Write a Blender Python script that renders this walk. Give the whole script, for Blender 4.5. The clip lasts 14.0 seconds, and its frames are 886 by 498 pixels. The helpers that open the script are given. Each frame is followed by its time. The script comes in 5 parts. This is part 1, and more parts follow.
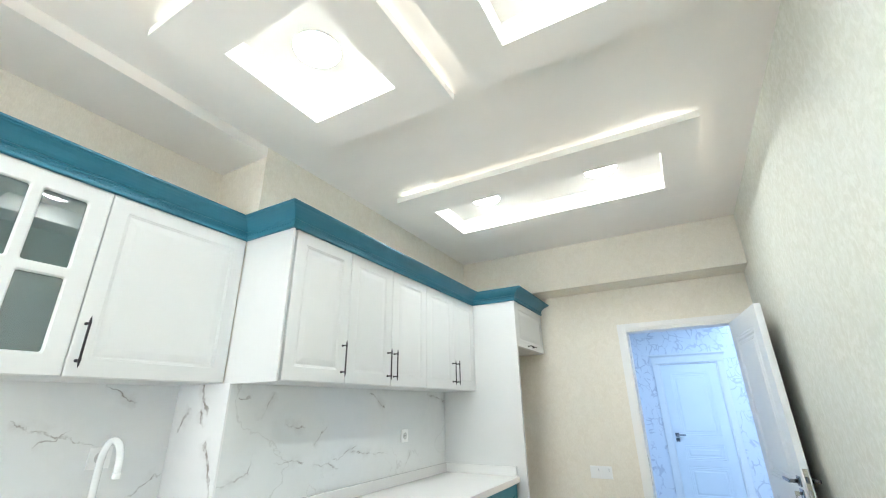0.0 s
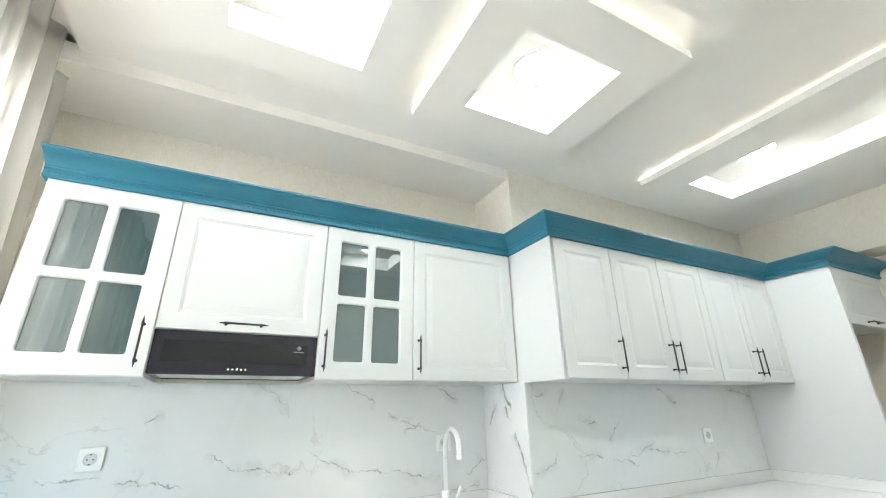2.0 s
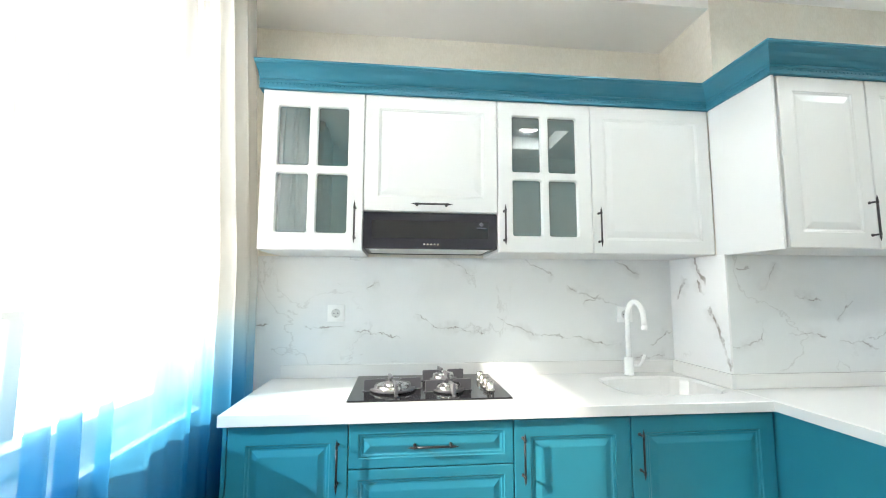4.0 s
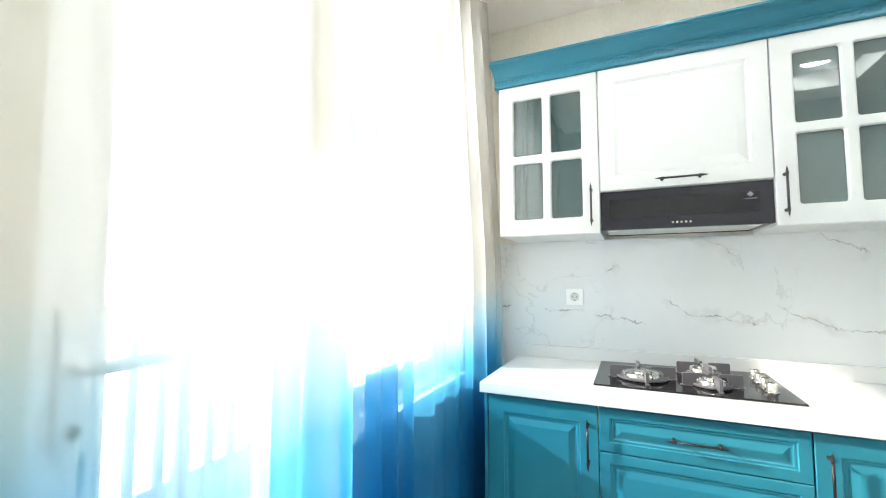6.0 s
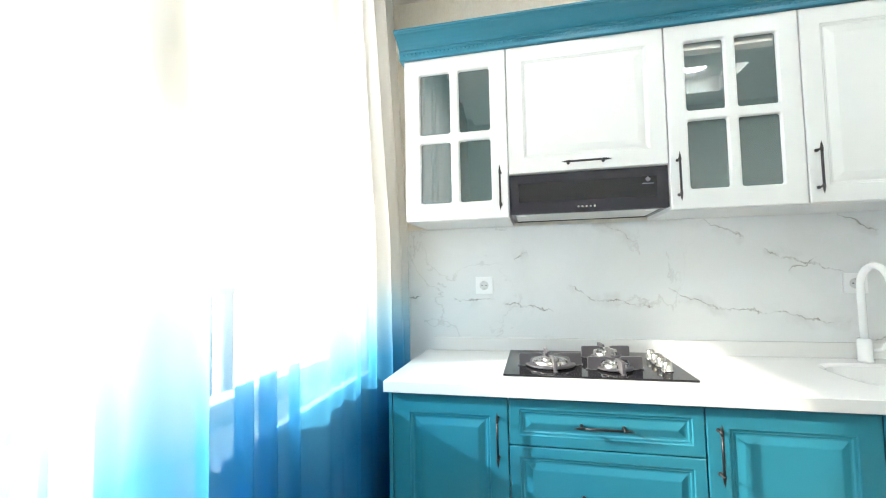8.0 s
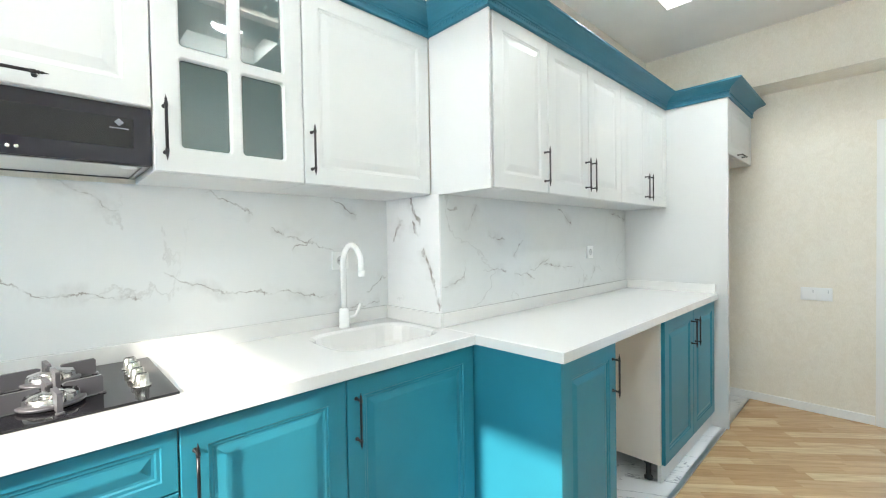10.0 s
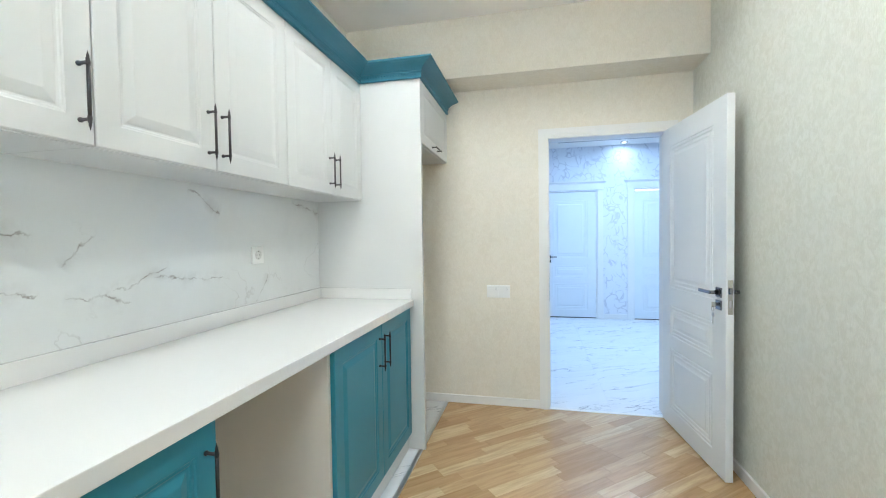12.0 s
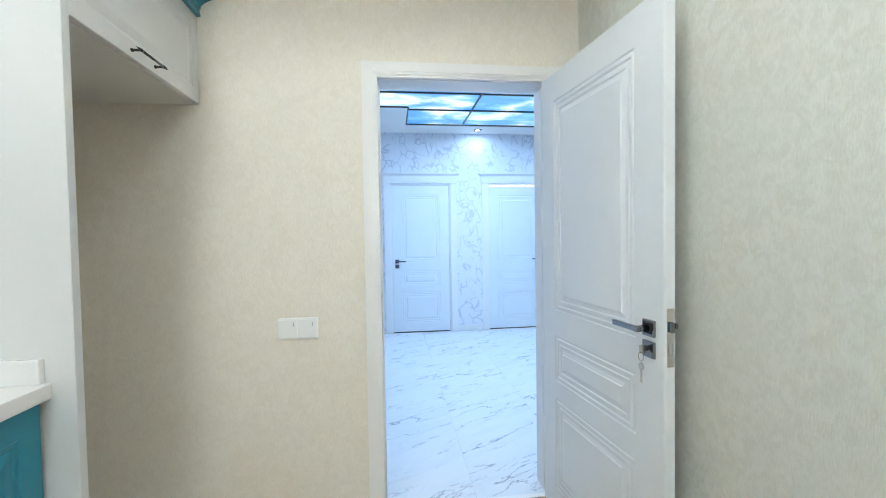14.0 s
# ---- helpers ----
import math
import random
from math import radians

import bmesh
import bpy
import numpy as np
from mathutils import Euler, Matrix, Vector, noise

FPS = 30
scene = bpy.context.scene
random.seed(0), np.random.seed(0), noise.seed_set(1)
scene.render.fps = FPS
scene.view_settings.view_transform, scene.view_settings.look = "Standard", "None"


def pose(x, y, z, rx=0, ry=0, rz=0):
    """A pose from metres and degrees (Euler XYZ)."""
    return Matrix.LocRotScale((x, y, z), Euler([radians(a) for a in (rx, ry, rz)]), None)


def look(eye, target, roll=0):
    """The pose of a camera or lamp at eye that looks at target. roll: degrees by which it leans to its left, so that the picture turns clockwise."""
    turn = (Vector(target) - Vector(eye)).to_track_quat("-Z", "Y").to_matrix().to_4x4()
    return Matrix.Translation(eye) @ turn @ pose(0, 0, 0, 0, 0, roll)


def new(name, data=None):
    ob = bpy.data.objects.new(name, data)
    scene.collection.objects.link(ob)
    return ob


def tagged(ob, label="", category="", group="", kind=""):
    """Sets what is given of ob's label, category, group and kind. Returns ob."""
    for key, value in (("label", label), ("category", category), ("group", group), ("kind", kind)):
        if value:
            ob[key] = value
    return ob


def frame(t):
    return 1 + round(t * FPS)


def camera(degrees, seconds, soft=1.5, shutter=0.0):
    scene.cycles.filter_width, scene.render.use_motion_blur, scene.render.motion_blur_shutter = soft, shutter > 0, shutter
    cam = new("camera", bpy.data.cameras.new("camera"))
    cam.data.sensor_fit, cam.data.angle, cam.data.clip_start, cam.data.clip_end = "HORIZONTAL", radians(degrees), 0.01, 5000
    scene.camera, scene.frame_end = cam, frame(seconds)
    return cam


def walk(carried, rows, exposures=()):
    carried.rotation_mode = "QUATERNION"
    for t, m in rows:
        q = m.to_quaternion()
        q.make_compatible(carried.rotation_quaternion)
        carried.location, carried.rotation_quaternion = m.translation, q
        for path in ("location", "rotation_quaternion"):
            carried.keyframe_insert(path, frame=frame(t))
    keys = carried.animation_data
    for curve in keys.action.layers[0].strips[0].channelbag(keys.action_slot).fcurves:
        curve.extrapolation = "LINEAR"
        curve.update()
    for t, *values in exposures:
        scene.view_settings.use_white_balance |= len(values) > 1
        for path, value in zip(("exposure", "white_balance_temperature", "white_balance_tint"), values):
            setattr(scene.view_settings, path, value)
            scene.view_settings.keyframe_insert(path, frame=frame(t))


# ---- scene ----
cam = camera(93.9, 14.0, 1.1)
PATH = [
    (0, (0.13, 0.115, 1.411), (-0.779, 1.749, 2.121), -0.9),
    (0.5, (0.139, 0.089, 1.43), (-0.981, 1.572, 2.169), -1.0),
    (1, (0.145, 0.058, 1.433), (-1.19, 1.339, 2.192), -1.0),
    (1.5, (0.139, 0.021, 1.43), (-1.376, 1.083, 2.19), -0.9),
    (2, (0.126, -0.026, 1.406), (-1.535, 0.827, 2.122), -0.9),
    (2.5, (0.101, -0.038, 1.366), (-1.704, 0.662, 1.869), -0.4),
    (2.7, (0.067, -0.059, 1.358), (-1.765, 0.618, 1.785), -0.6),
    (4.8, (0.07, -0.123, 1.347), (-1.907, -0.376, 1.504), -0.2),
    (5, (0.083, -0.12, 1.344), (-1.875, -0.498, 1.502), -0.3),
    (5.5, (0.106, -0.132, 1.35), (-1.784, -0.773, 1.489), -0.1),
    (6, (0.122, -0.173, 1.344), (-1.695, -0.998, 1.475), -0.1),
    (6.5, (0.113, -0.176, 1.327), (-1.673, -1.066, 1.461), -0.1),
    (7, (0.081, -0.2, 1.323), (-1.698, -1.106, 1.45), -0.3),
    (7.2, (0.055, -0.221, 1.309), (-1.739, -1.095, 1.44), -0.4),
    (9.3, (-0.236, -0.025, 1.318), (-2.072, 0.768, 1.316), -1.3),
    (9.5, (-0.273, 0.009, 1.316), (-2.022, 0.98, 1.303), -1.2),
    (10, (-0.339, 0.093, 1.314), (-1.783, 1.476, 1.273), -1.0),
    (10.5, (-0.351, 0.27, 1.316), (-1.425, 1.956, 1.261), -0.7),
    (11, (-0.344, 0.506, 1.322), (-1.095, 2.359, 1.26), -0.7),
    (11.5, (-0.364, 0.734, 1.311), (-1.036, 2.617, 1.255), -0.7),
    (12, (-0.355, 0.999, 1.293), (-0.793, 2.95, 1.236), -0.8),
    (12.5, (-0.296, 1.305, 1.288), (-0.44, 3.299, 1.236), -0.8),
    (13, (-0.255, 1.609, 1.275), (-0.234, 3.608, 1.224), -0.7),
    (13.5, (-0.251, 1.915, 1.264), (-0.068, 3.906, 1.211), -0.8),
    (14, (-0.206, 2.232, 1.277), (0.036, 4.216, 1.218), -0.9),
]
walk(cam, [(t, look(eye, target, roll)) for t, eye, target, roll in PATH], [(0.0, 1.44), (2.5, 1.41), (4.8, 1.44), (7.2, 1.44), (9.5, 1.48), (11.0, 1.48), (14.0, 1.45)])

# ---- world, sun, large lights ----
SUN_WAY = Vector((-0.29, 0.93, -0.47)).normalized()
world = bpy.data.worlds.new("sky")
scene.world = world
world.use_nodes = True
wn = world.node_tree.nodes
sky = wn.new("ShaderNodeTexSky")
sky.sky_type = "NISHITA"
sky.sun_disc = False
sky.sun_elevation = math.asin(-SUN_WAY.z)
sky.sun_rotation = math.atan2(-SUN_WAY.x, -SUN_WAY.y)
world.node_tree.links.new(sky.outputs[0], wn["Background"].inputs[0])
wn["Background"].inputs[1].default_value = 0.15
sun = new("sun", bpy.data.lights.new("sun", "SUN"))
sun.data.energy, sun.data.angle, sun.data.color = 5.0, radians(0.9), (1.0, 0.94, 0.83)
sun.matrix_world = look((0, 0, 0), SUN_WAY)


def area(name, place, size_x, size_y, watts, colour, target=None):
    lamp = new(name, bpy.data.lights.new(name, "AREA"))
    lamp.data.shape, lamp.data.size, lamp.data.size_y = "RECTANGLE", size_x, size_y
    lamp.data.energy, lamp.data.color = watts, colour
    lamp.matrix_world = look(place, target) if target else pose(*place)
    return lamp


HALL = (0.42, 0.65, 1.0)
LAMPS = [(-0.995, 1.05), (-0.995, 0.05), (-0.02, 1.05), (-0.02, 0.05), (-0.93, 2.70), (-0.11, 2.70)]
area("hall_light", (0.9, 6.3, 2.60), 1.6, 1.2, 22, HALL)
area("hall_spot_light", (0.92, 7.55, 2.64), 0.05, 0.05, 1.0, HALL)


# ---- materials ----
def mat(name, colour, rough=0.5, metal=0.0, **more):
    m = bpy.data.materials.new(name)
    m.use_nodes = True
    b = m.node_tree.nodes["Principled BSDF"]
    b.inputs["Base Color"].default_value = (*colour, 1)
    b.inputs["Roughness"].default_value = rough
    b.inputs["Metallic"].default_value = metal
    for k, v in more.items():
        b.inputs[k].default_value = v
    return m


def nd(m, kind, **sockets):
    n = m.node_tree.nodes.new(kind)
    for k, v in sockets.items():
        n.inputs[k].default_value = v
    return n


def wire(m, a, b):
    m.node_tree.links.new(a, b)


def mapped(m, scale=(1, 1, 1), turn=(0, 0, 0), source="Object"):
    c = nd(m, "ShaderNodeTexCoord")
    p = nd(m, "ShaderNodeMapping", Scale=scale, Rotation=turn)
    if source == "World":
        g = nd(m, "ShaderNodeNewGeometry")
        wire(m, g.outputs["Position"], p.inputs["Vector"])
    else:
        wire(m, c.outputs[source], p.inputs["Vector"])
    return p.outputs["Vector"]


def ramp(m, value, stops):
    r = nd(m, "ShaderNodeValToRGB")
    e = r.color_ramp.elements
    while len(e) < len(stops):
        e.new(0.5)
    for q, (at, c) in zip(e, stops):
        q.position = at
        q.color = (*c, 1) if len(c) == 3 else c
    wire(m, value, r.inputs[0])
    return r.outputs[0]


def mix(m, factor, a, b, way="MIX"):
    n = nd(m, "ShaderNodeMix")
    n.data_type, n.blend_type = "RGBA", way
    for s, v in ((n.inputs[0], factor), (n.inputs[6], a), (n.inputs[7], b)):
        if isinstance(v, (int, float)):
            s.default_value = v
        elif isinstance(v, tuple):
            s.default_value = (*v, 1)
        else:
            wire(m, v, s)
    return n.outputs[2]


def bumped(m, height, strength, distance=0.001):
    b = nd(m, "ShaderNodeBump", Strength=strength, Distance=distance)
    wire(m, height, b.inputs["Height"])
    wire(m, b.outputs[0], m.node_tree.nodes["Principled BSDF"].inputs["Normal"])


def noise_tex(m, vector, scale, detail=3.0, rough=0.55, warp=0.0):
    n = nd(m, "ShaderNodeTexNoise", Scale=scale, Detail=detail, Roughness=rough, Distortion=warp)
    wire(m, vector, n.inputs["Vector"])
    return n.outputs["Fac"]


def base(m):
    return m.node_tree.nodes["Principled BSDF"].inputs["Base Color"]


def paint(name, colour, rough, grain=60, strength=0.08, shade=0.94, **more):
    """Paint or lacquer: faint mottling, faint orange peel."""
    m = mat(name, colour, rough, **more)
    v = mapped(m, source="World")
    big = noise_tex(m, v, 3.0, 4)
    wire(m, mix(m, ramp(m, big, [(0.35, (0, 0, 0)), (0.7, (1, 1, 1))]), tuple(c * shade for c in colour), colour), base(m))
    bumped(m, noise_tex(m, v, grain, 2), strength)
    return m


def wallpaper(name, light, dark, tint, print_scale=23, shine=0.5):
    m = mat(name, light, 0.75)
    v = mapped(m, (1, 1, 0.85), source="World")
    a = noise_tex(m, v, print_scale, 5, 0.62, 0.9)
    b = noise_tex(m, v, 5, 4, 0.6, 0.3)
    fine = noise_tex(m, mapped(m, (1, 1, 0.25), source="World"), 240, 3)
    c = mix(m, ramp(m, a, [(0.40, (0, 0, 0)), (0.60, (1, 1, 1))]), dark, light)
    c = mix(m, ramp(m, b, [(0.42, (0, 0, 0)), (0.7, (0.6, 0.6, 0.6))]), c, tint)
    c = mix(m, 0.12, c, ramp(m, fine, [(0.3, (0.3, 0.3, 0.3)), (0.7, (1, 1, 1))]), "MULTIPLY")
    wire(m, c, base(m))
    h = nd(m, "ShaderNodeMath")
    h.operation = "ADD"
    wire(m, a, h.inputs[0])
    wire(m, fine, h.inputs[1])
    bumped(m, h.outputs[0], 0.5, 0.002)
    # pearl-like glint in the raised print
    r = ramp(m, a, [(0.4, (0.8, 0.8, 0.8)), (0.65, (shine, shine, shine))])
    wire(m, r, m.node_tree.nodes["Principled BSDF"].inputs["Roughness"])
    return m


def marble(name, ground, vein, rough, scale=1.0, sharp=0.02, turn=(0, 0, 0), amount=1.0, source="World", big=0.5, stretch=(1.0, 0.62, 1.35)):
    """Polished white stone print with thin broken grey veins."""
    m = mat(name, ground, rough)
    m.node_tree.nodes["Principled BSDF"].inputs["IOR"].default_value = 1.5
    v = mapped(m, (scale, scale, scale), turn, source)
    if source == "Object":
        info = nd(m, "ShaderNodeObjectInfo")
        o = nd(m, "ShaderNodeVectorMath")
        o.operation = "MULTIPLY_ADD"
        cc = nd(m, "ShaderNodeCombineXYZ")
        for i in range(3):
            wire(m, info.outputs["Random"], cc.inputs[i])
        wire(m, cc.outputs[0], o.inputs[0])
        o.inputs[1].default_value = (31, 17, 23)
        wire(m, v, o.inputs[2])
        v = o.outputs[0]
    pull = nd(m, "ShaderNodeVectorMath")
    pull.operation = "MULTIPLY"
    wire(m, v, pull.inputs[0])
    pull.inputs[1].default_value = stretch
    v = pull.outputs[0]

    def veins(at, width, warp):
        n = nd(m, "ShaderNodeTexNoise", Scale=at, Detail=9.0, Roughness=0.57, Distortion=warp)
        wire(m, v, n.inputs["Vector"])
        s = nd(m, "ShaderNodeMath")
        s.operation = "SUBTRACT"
        wire(m, n.outputs["Fac"], s.inputs[0])
        s.inputs[1].default_value = 0.5
        k = nd(m, "ShaderNodeMath")
        k.operation = "ABSOLUTE"
        wire(m, s.outputs[0], k.inputs[0])
        return ramp(m, k.outputs[0], [(0.0, (1, 1, 1)), (width * 0.35, (0.55, 0.55, 0.55)), (width, (0, 0, 0))])

    where = ramp(m, noise_tex(m, v, 1.7, 3, 0.5, 0.4), [(big, (0, 0, 0)), (big + 0.14, (1, 1, 1))])
    where2 = ramp(m, noise_tex(m, v, 2.9, 2, 0.5, 0.2), [(0.54, (0, 0, 0)), (0.68, (1, 1, 1))])
    one = mix(m, 1.0, veins(1.35, sharp, 0.25), where, "MULTIPLY")
    two = mix(m, 1.0, veins(2.6, sharp * 1.3, 0.4), where2, "MULTIPLY")
    both = mix(m, 0.55, one, two, "ADD")
    cloud = ramp(m, noise_tex(m, v, 2.2, 5, 0.6, 0.8), [(0.45, ground), (0.75, tuple(c * 0.93 for c in ground))])
    fac = nd(m, "ShaderNodeMath")
    fac.operation = "MULTIPLY"
    wire(m, both, fac.inputs[0])
    fac.inputs[1].default_value = amount
    wire(m, mix(m, fac.outputs[0], cloud, vein), base(m))
    return m


def veined(name, ground, vein, rough, across, lines, width=0.0026, warp=0.085):
    """Polished stone print: jagged veins along straight runs (a0, z0, a1, z1), a being the coordinate across the wall."""
    m = mat(name, ground, rough, IOR=1.5)
    g = nd(m, "ShaderNodeNewGeometry")
    pos = g.outputs["Position"]

    def vec(way, a, b):
        n = nd(m, "ShaderNodeVectorMath")
        n.operation = way
        for s, v in ((n.inputs[0], a), (n.inputs[1], b)):
            if isinstance(v, tuple):
                s.default_value = v
            else:
                wire(m, v, s)
        return n.outputs["Value"] if way == "DOT_PRODUCT" else n.outputs[0]

    def calc(way, *values):
        n = nd(m, "ShaderNodeMath")
        n.operation = way
        for s, v in zip(n.inputs, values):
            if isinstance(v, (int, float)):
                s.default_value = v
            else:
                wire(m, v, s)
        return n.outputs[0]

    def shake(scale, amount, detail):
        n = nd(m, "ShaderNodeTexNoise", Scale=scale, Detail=detail, Roughness=0.62)
        wire(m, pos, n.inputs["Vector"])
        return vec("MULTIPLY", vec("SUBTRACT", n.outputs["Color"], (0.5, 0.5, 0.5)), (amount, amount, amount))

    p = vec("ADD", vec("ADD", pos, shake(13.0, warp, 9.0)), shake(3.0, warp * 0.8, 1.0))
    least = None
    for a0, z0, a1, z1 in lines:
        da, dz = a1 - a0, z1 - z0
        run = math.hypot(da, dz)
        at, along, side = ((a0, 0, z0), (da / run ** 2, 0, dz / run ** 2), (-dz / run, 0, da / run)) if across == "x" else ((0, a0, z0), (0, da / run ** 2, dz / run ** 2), (0, -dz / run, da / run))
        q = vec("SUBTRACT", p, at)
        t = vec("DOT_PRODUCT", q, along)
        off = calc("ABSOLUTE", vec("DOT_PRODUCT", q, side))
        swell = calc("MULTIPLY", t, calc("SUBTRACT", 1.0, t))
        # distance past the vein's tapering edge, nothing beyond the ends
        gap = calc("SUBTRACT", off, calc("MULTIPLY", calc("MINIMUM", swell, 0.12), 8.0 * width))
        gap = calc("ADD", gap, calc("MULTIPLY", calc("MAXIMUM", calc("MULTIPLY", swell, -1.0), 0.0), 0.8))
        least = gap if least is None else calc("SMOOTH_MIN", least, gap, 0.002)
    broken = ramp(m, noise_tex(m, pos, 17, 4, 0.6), [(0.40, (0.12, 0.12, 0.12)), (0.60, (0.95, 0.95, 0.95))])
    core = ramp(m, calc("MULTIPLY_ADD", least, 60.0, 0.5), [(0.36, (1, 1, 1)), (0.50, (0.45, 0.45, 0.45)), (0.62, (0, 0, 0))])
    halo = ramp(m, calc("MULTIPLY_ADD", least, 14.0, 0.4), [(0.4, (0.34, 0.34, 0.34)), (0.95, (0, 0, 0))])
    patchy = ramp(m, noise_tex(m, pos, 6, 5, 0.65, 0.5), [(0.46, (0, 0, 0)), (0.66, (1, 1, 1))])
    fac = mix(m, 1.0, mix(m, 1.0, core, broken, "MULTIPLY"), mix(m, 1.0, halo, patchy, "MULTIPLY"), "ADD")
    cloud = ramp(m, noise_tex(m, pos, 2.2, 5, 0.6, 0.8), [(0.42, ground), (0.72, tuple(c * 0.945 for c in ground))])
    hair = nd(m, "ShaderNodeTexNoise", Scale=2.4, Detail=8.0, Roughness=0.56, Distortion=0.3)
    wire(m, pos, hair.inputs["Vector"])
    thin = ramp(m, calc("ABSOLUTE", calc("SUBTRACT", hair.outputs["Fac"], 0.5)), [(0.0, (0.30, 0.30, 0.30)), (0.008, (0, 0, 0))])
    some = ramp(m, noise_tex(m, pos, 2.1, 2), [(0.5, (0, 0, 0)), (0.62, (1, 1, 1))])
    fac = mix(m, 1.0, fac, mix(m, 1.0, thin, some, "MULTIPLY"), "ADD")
    wire(m, mix(m, fac, cloud, vein), base(m))
    return m


M_WALL = wallpaper("cream_wallpaper", (0.868, 0.815, 0.715), (0.832, 0.775, 0.67), (0.842, 0.802, 0.712))
# east wall: grey-green cast of window light put into the paper's colours
M_WALL_WINDOW_LIT = wallpaper("pearly_window_lit_wallpaper", (0.775, 0.775, 0.70), (0.712, 0.708, 0.625), (0.735, 0.745, 0.68), 30, 0.40)
M_CEIL = paint("ceiling_paint", (0.93, 0.895, 0.85), 0.85, 90, 0.05, 0.97)
M_WHITE = paint("white_lacquer", (0.655, 0.655, 0.645), 0.28, 45, 0.03, 0.98, IOR=1.5)
M_DOOR = paint("white_door_paint", (0.81, 0.835, 0.85), 0.38, 60, 0.04, 0.97)
M_TRIM = paint("white_trim_paint", (0.85, 0.84, 0.82), 0.4, 60, 0.04, 0.97)
M_CARCASS = paint("cream_carcass_board", (0.84, 0.79, 0.72), 0.5, 60, 0.04, 0.96)
M_TEAL = paint("teal_lacquer", (0.028, 0.236, 0.326), 0.33, 45, 0.05, 0.90, IOR=1.42)
M_CROWN = paint("teal_moulding_paint", (0.028, 0.185, 0.27), 0.42, 80, 0.08, 0.88)
M_METAL = mat("dark_bronze_metal", (0.055, 0.050, 0.052), 0.34, 0.85)
M_NICKEL = mat("brushed_nickel", (0.62, 0.60, 0.56), 0.25, 1.0)
M_CHROME = mat("dark_chrome", (0.28, 0.28, 0.30), 0.18, 1.0)
M_STEEL = mat("stainless_steel", (0.60, 0.60, 0.60), 0.3, 1.0)
M_BURNER = mat("burner_alloy", (0.74, 0.72, 0.70), 0.22, 1.0)
M_IRON = paint("cast_iron_grate", (0.105, 0.098, 0.108), 0.36, 200, 0.2, 0.8)
M_BLACKGLASS = mat("black_glass", (0.012, 0.011, 0.014), 0.06, IOR=1.5)
M_HOODGLASS = mat("black_hood_glass", (0.020, 0.018, 0.026), 0.16, IOR=1.5)
M_PANE = mat("smoked_cabinet_glass", (0.045, 0.086, 0.090), 0.03, IOR=2.5)
M_PLASTIC = mat("white_plastic", (0.85, 0.85, 0.84), 0.3)
M_WELL = mat("shaded_plastic", (0.60, 0.60, 0.59), 0.4)
M_FILTER = paint("grease_filter_steel", (0.62, 0.62, 0.60), 0.42, 400, 0.3, 0.93, Metallic=0.4)
M_DARK = mat("dark_rubber_and_gap_shade", (0.02, 0.02, 0.02), 0.7)
M_PRINT = mat("grey_print", (0.45, 0.45, 0.47), 0.4)
M_EMBLEM = mat("dim_emblem_print", (0.16, 0.16, 0.18), 0.4)
M_TAP = mat("white_tap_enamel", (0.86, 0.86, 0.85), 0.18)
M_PVC = paint("white_window_plastic", (0.83, 0.83, 0.83), 0.35, 60, 0.02)
M_RAIL = paint("grey_rail_paint", (0.30, 0.30, 0.31), 0.5)
M_CONCRETE = paint("pale_plaster", (0.62, 0.60, 0.56), 0.9, 40, 0.3, 0.85)
M_GROUND = paint("dry_ground", (0.36, 0.33, 0.27), 0.95, 2, 0.4, 0.7)
NICHE_VEINS = [(-0.90, 1.14, -0.76, 1.19), (-0.60, 1.163, -0.40, 1.164), (-0.34, 1.151, -0.12, 1.114), (-0.04, 1.226, 0.089, 1.157), (0.08, 1.170, 0.33, 1.122), (0.385, 1.225, 0.60, 1.139), (0.59, 1.141, 1.08, 1.064),
               (0.53, 1.52, 0.72, 1.434), (0.79, 1.38, 1.07, 1.274), (0.865, 1.286, 0.96, 1.352), (0.09, 1.528, 0.265, 1.436), (1.23, 1.055, 1.37, 1.148), (1.16, 0.990, 1.33, 1.012), (-0.285, 1.36, -0.225, 1.392), (1.06, 1.52, 1.20, 1.44)]
STEP_VEINS = [(1.385, 1.085, 1.535, 1.128), (1.526, 1.115, 1.54, 1.225), (1.67, 1.146, 1.87, 1.158), (1.94, 1.139, 2.145, 1.090), (2.07, 1.133, 2.285, 1.206), (2.23, 1.165, 2.61, 1.102), (2.76, 0.985, 2.86, 1.095),
              (1.56, 1.345, 1.63, 1.49), (1.71, 1.323, 1.865, 1.323), (1.935, 1.232, 2.03, 1.344), (1.42, 1.468, 1.50, 1.458), (2.395, 1.505, 2.565, 1.406), (3.12, 1.503, 3.41, 1.459)]
RETURN_VEINS = [(-1.905, 1.54, -1.825, 1.385), (-1.885, 1.415, -1.84, 1.34), (-1.815, 1.285, -1.750, 1.125), (-1.765, 1.17, -1.705, 0.99), (-2.06, 1.30, -1.97, 1.42)]
M_SPLASH = veined("marble_splash", (0.765, 0.772, 0.768), (0.33, 0.305, 0.285), 0.08, "y", NICHE_VEINS)
M_SPLASH_STEP = veined("marble_splash_step", (0.745, 0.757, 0.75), (0.33, 0.305, 0.285), 0.08, "y", STEP_VEINS)
M_SPLASH_BOLD = veined("marble_splash_bold", (0.82, 0.815, 0.81), (0.34, 0.31, 0.285), 0.10, "x", RETURN_VEINS, 0.008, 0.08)
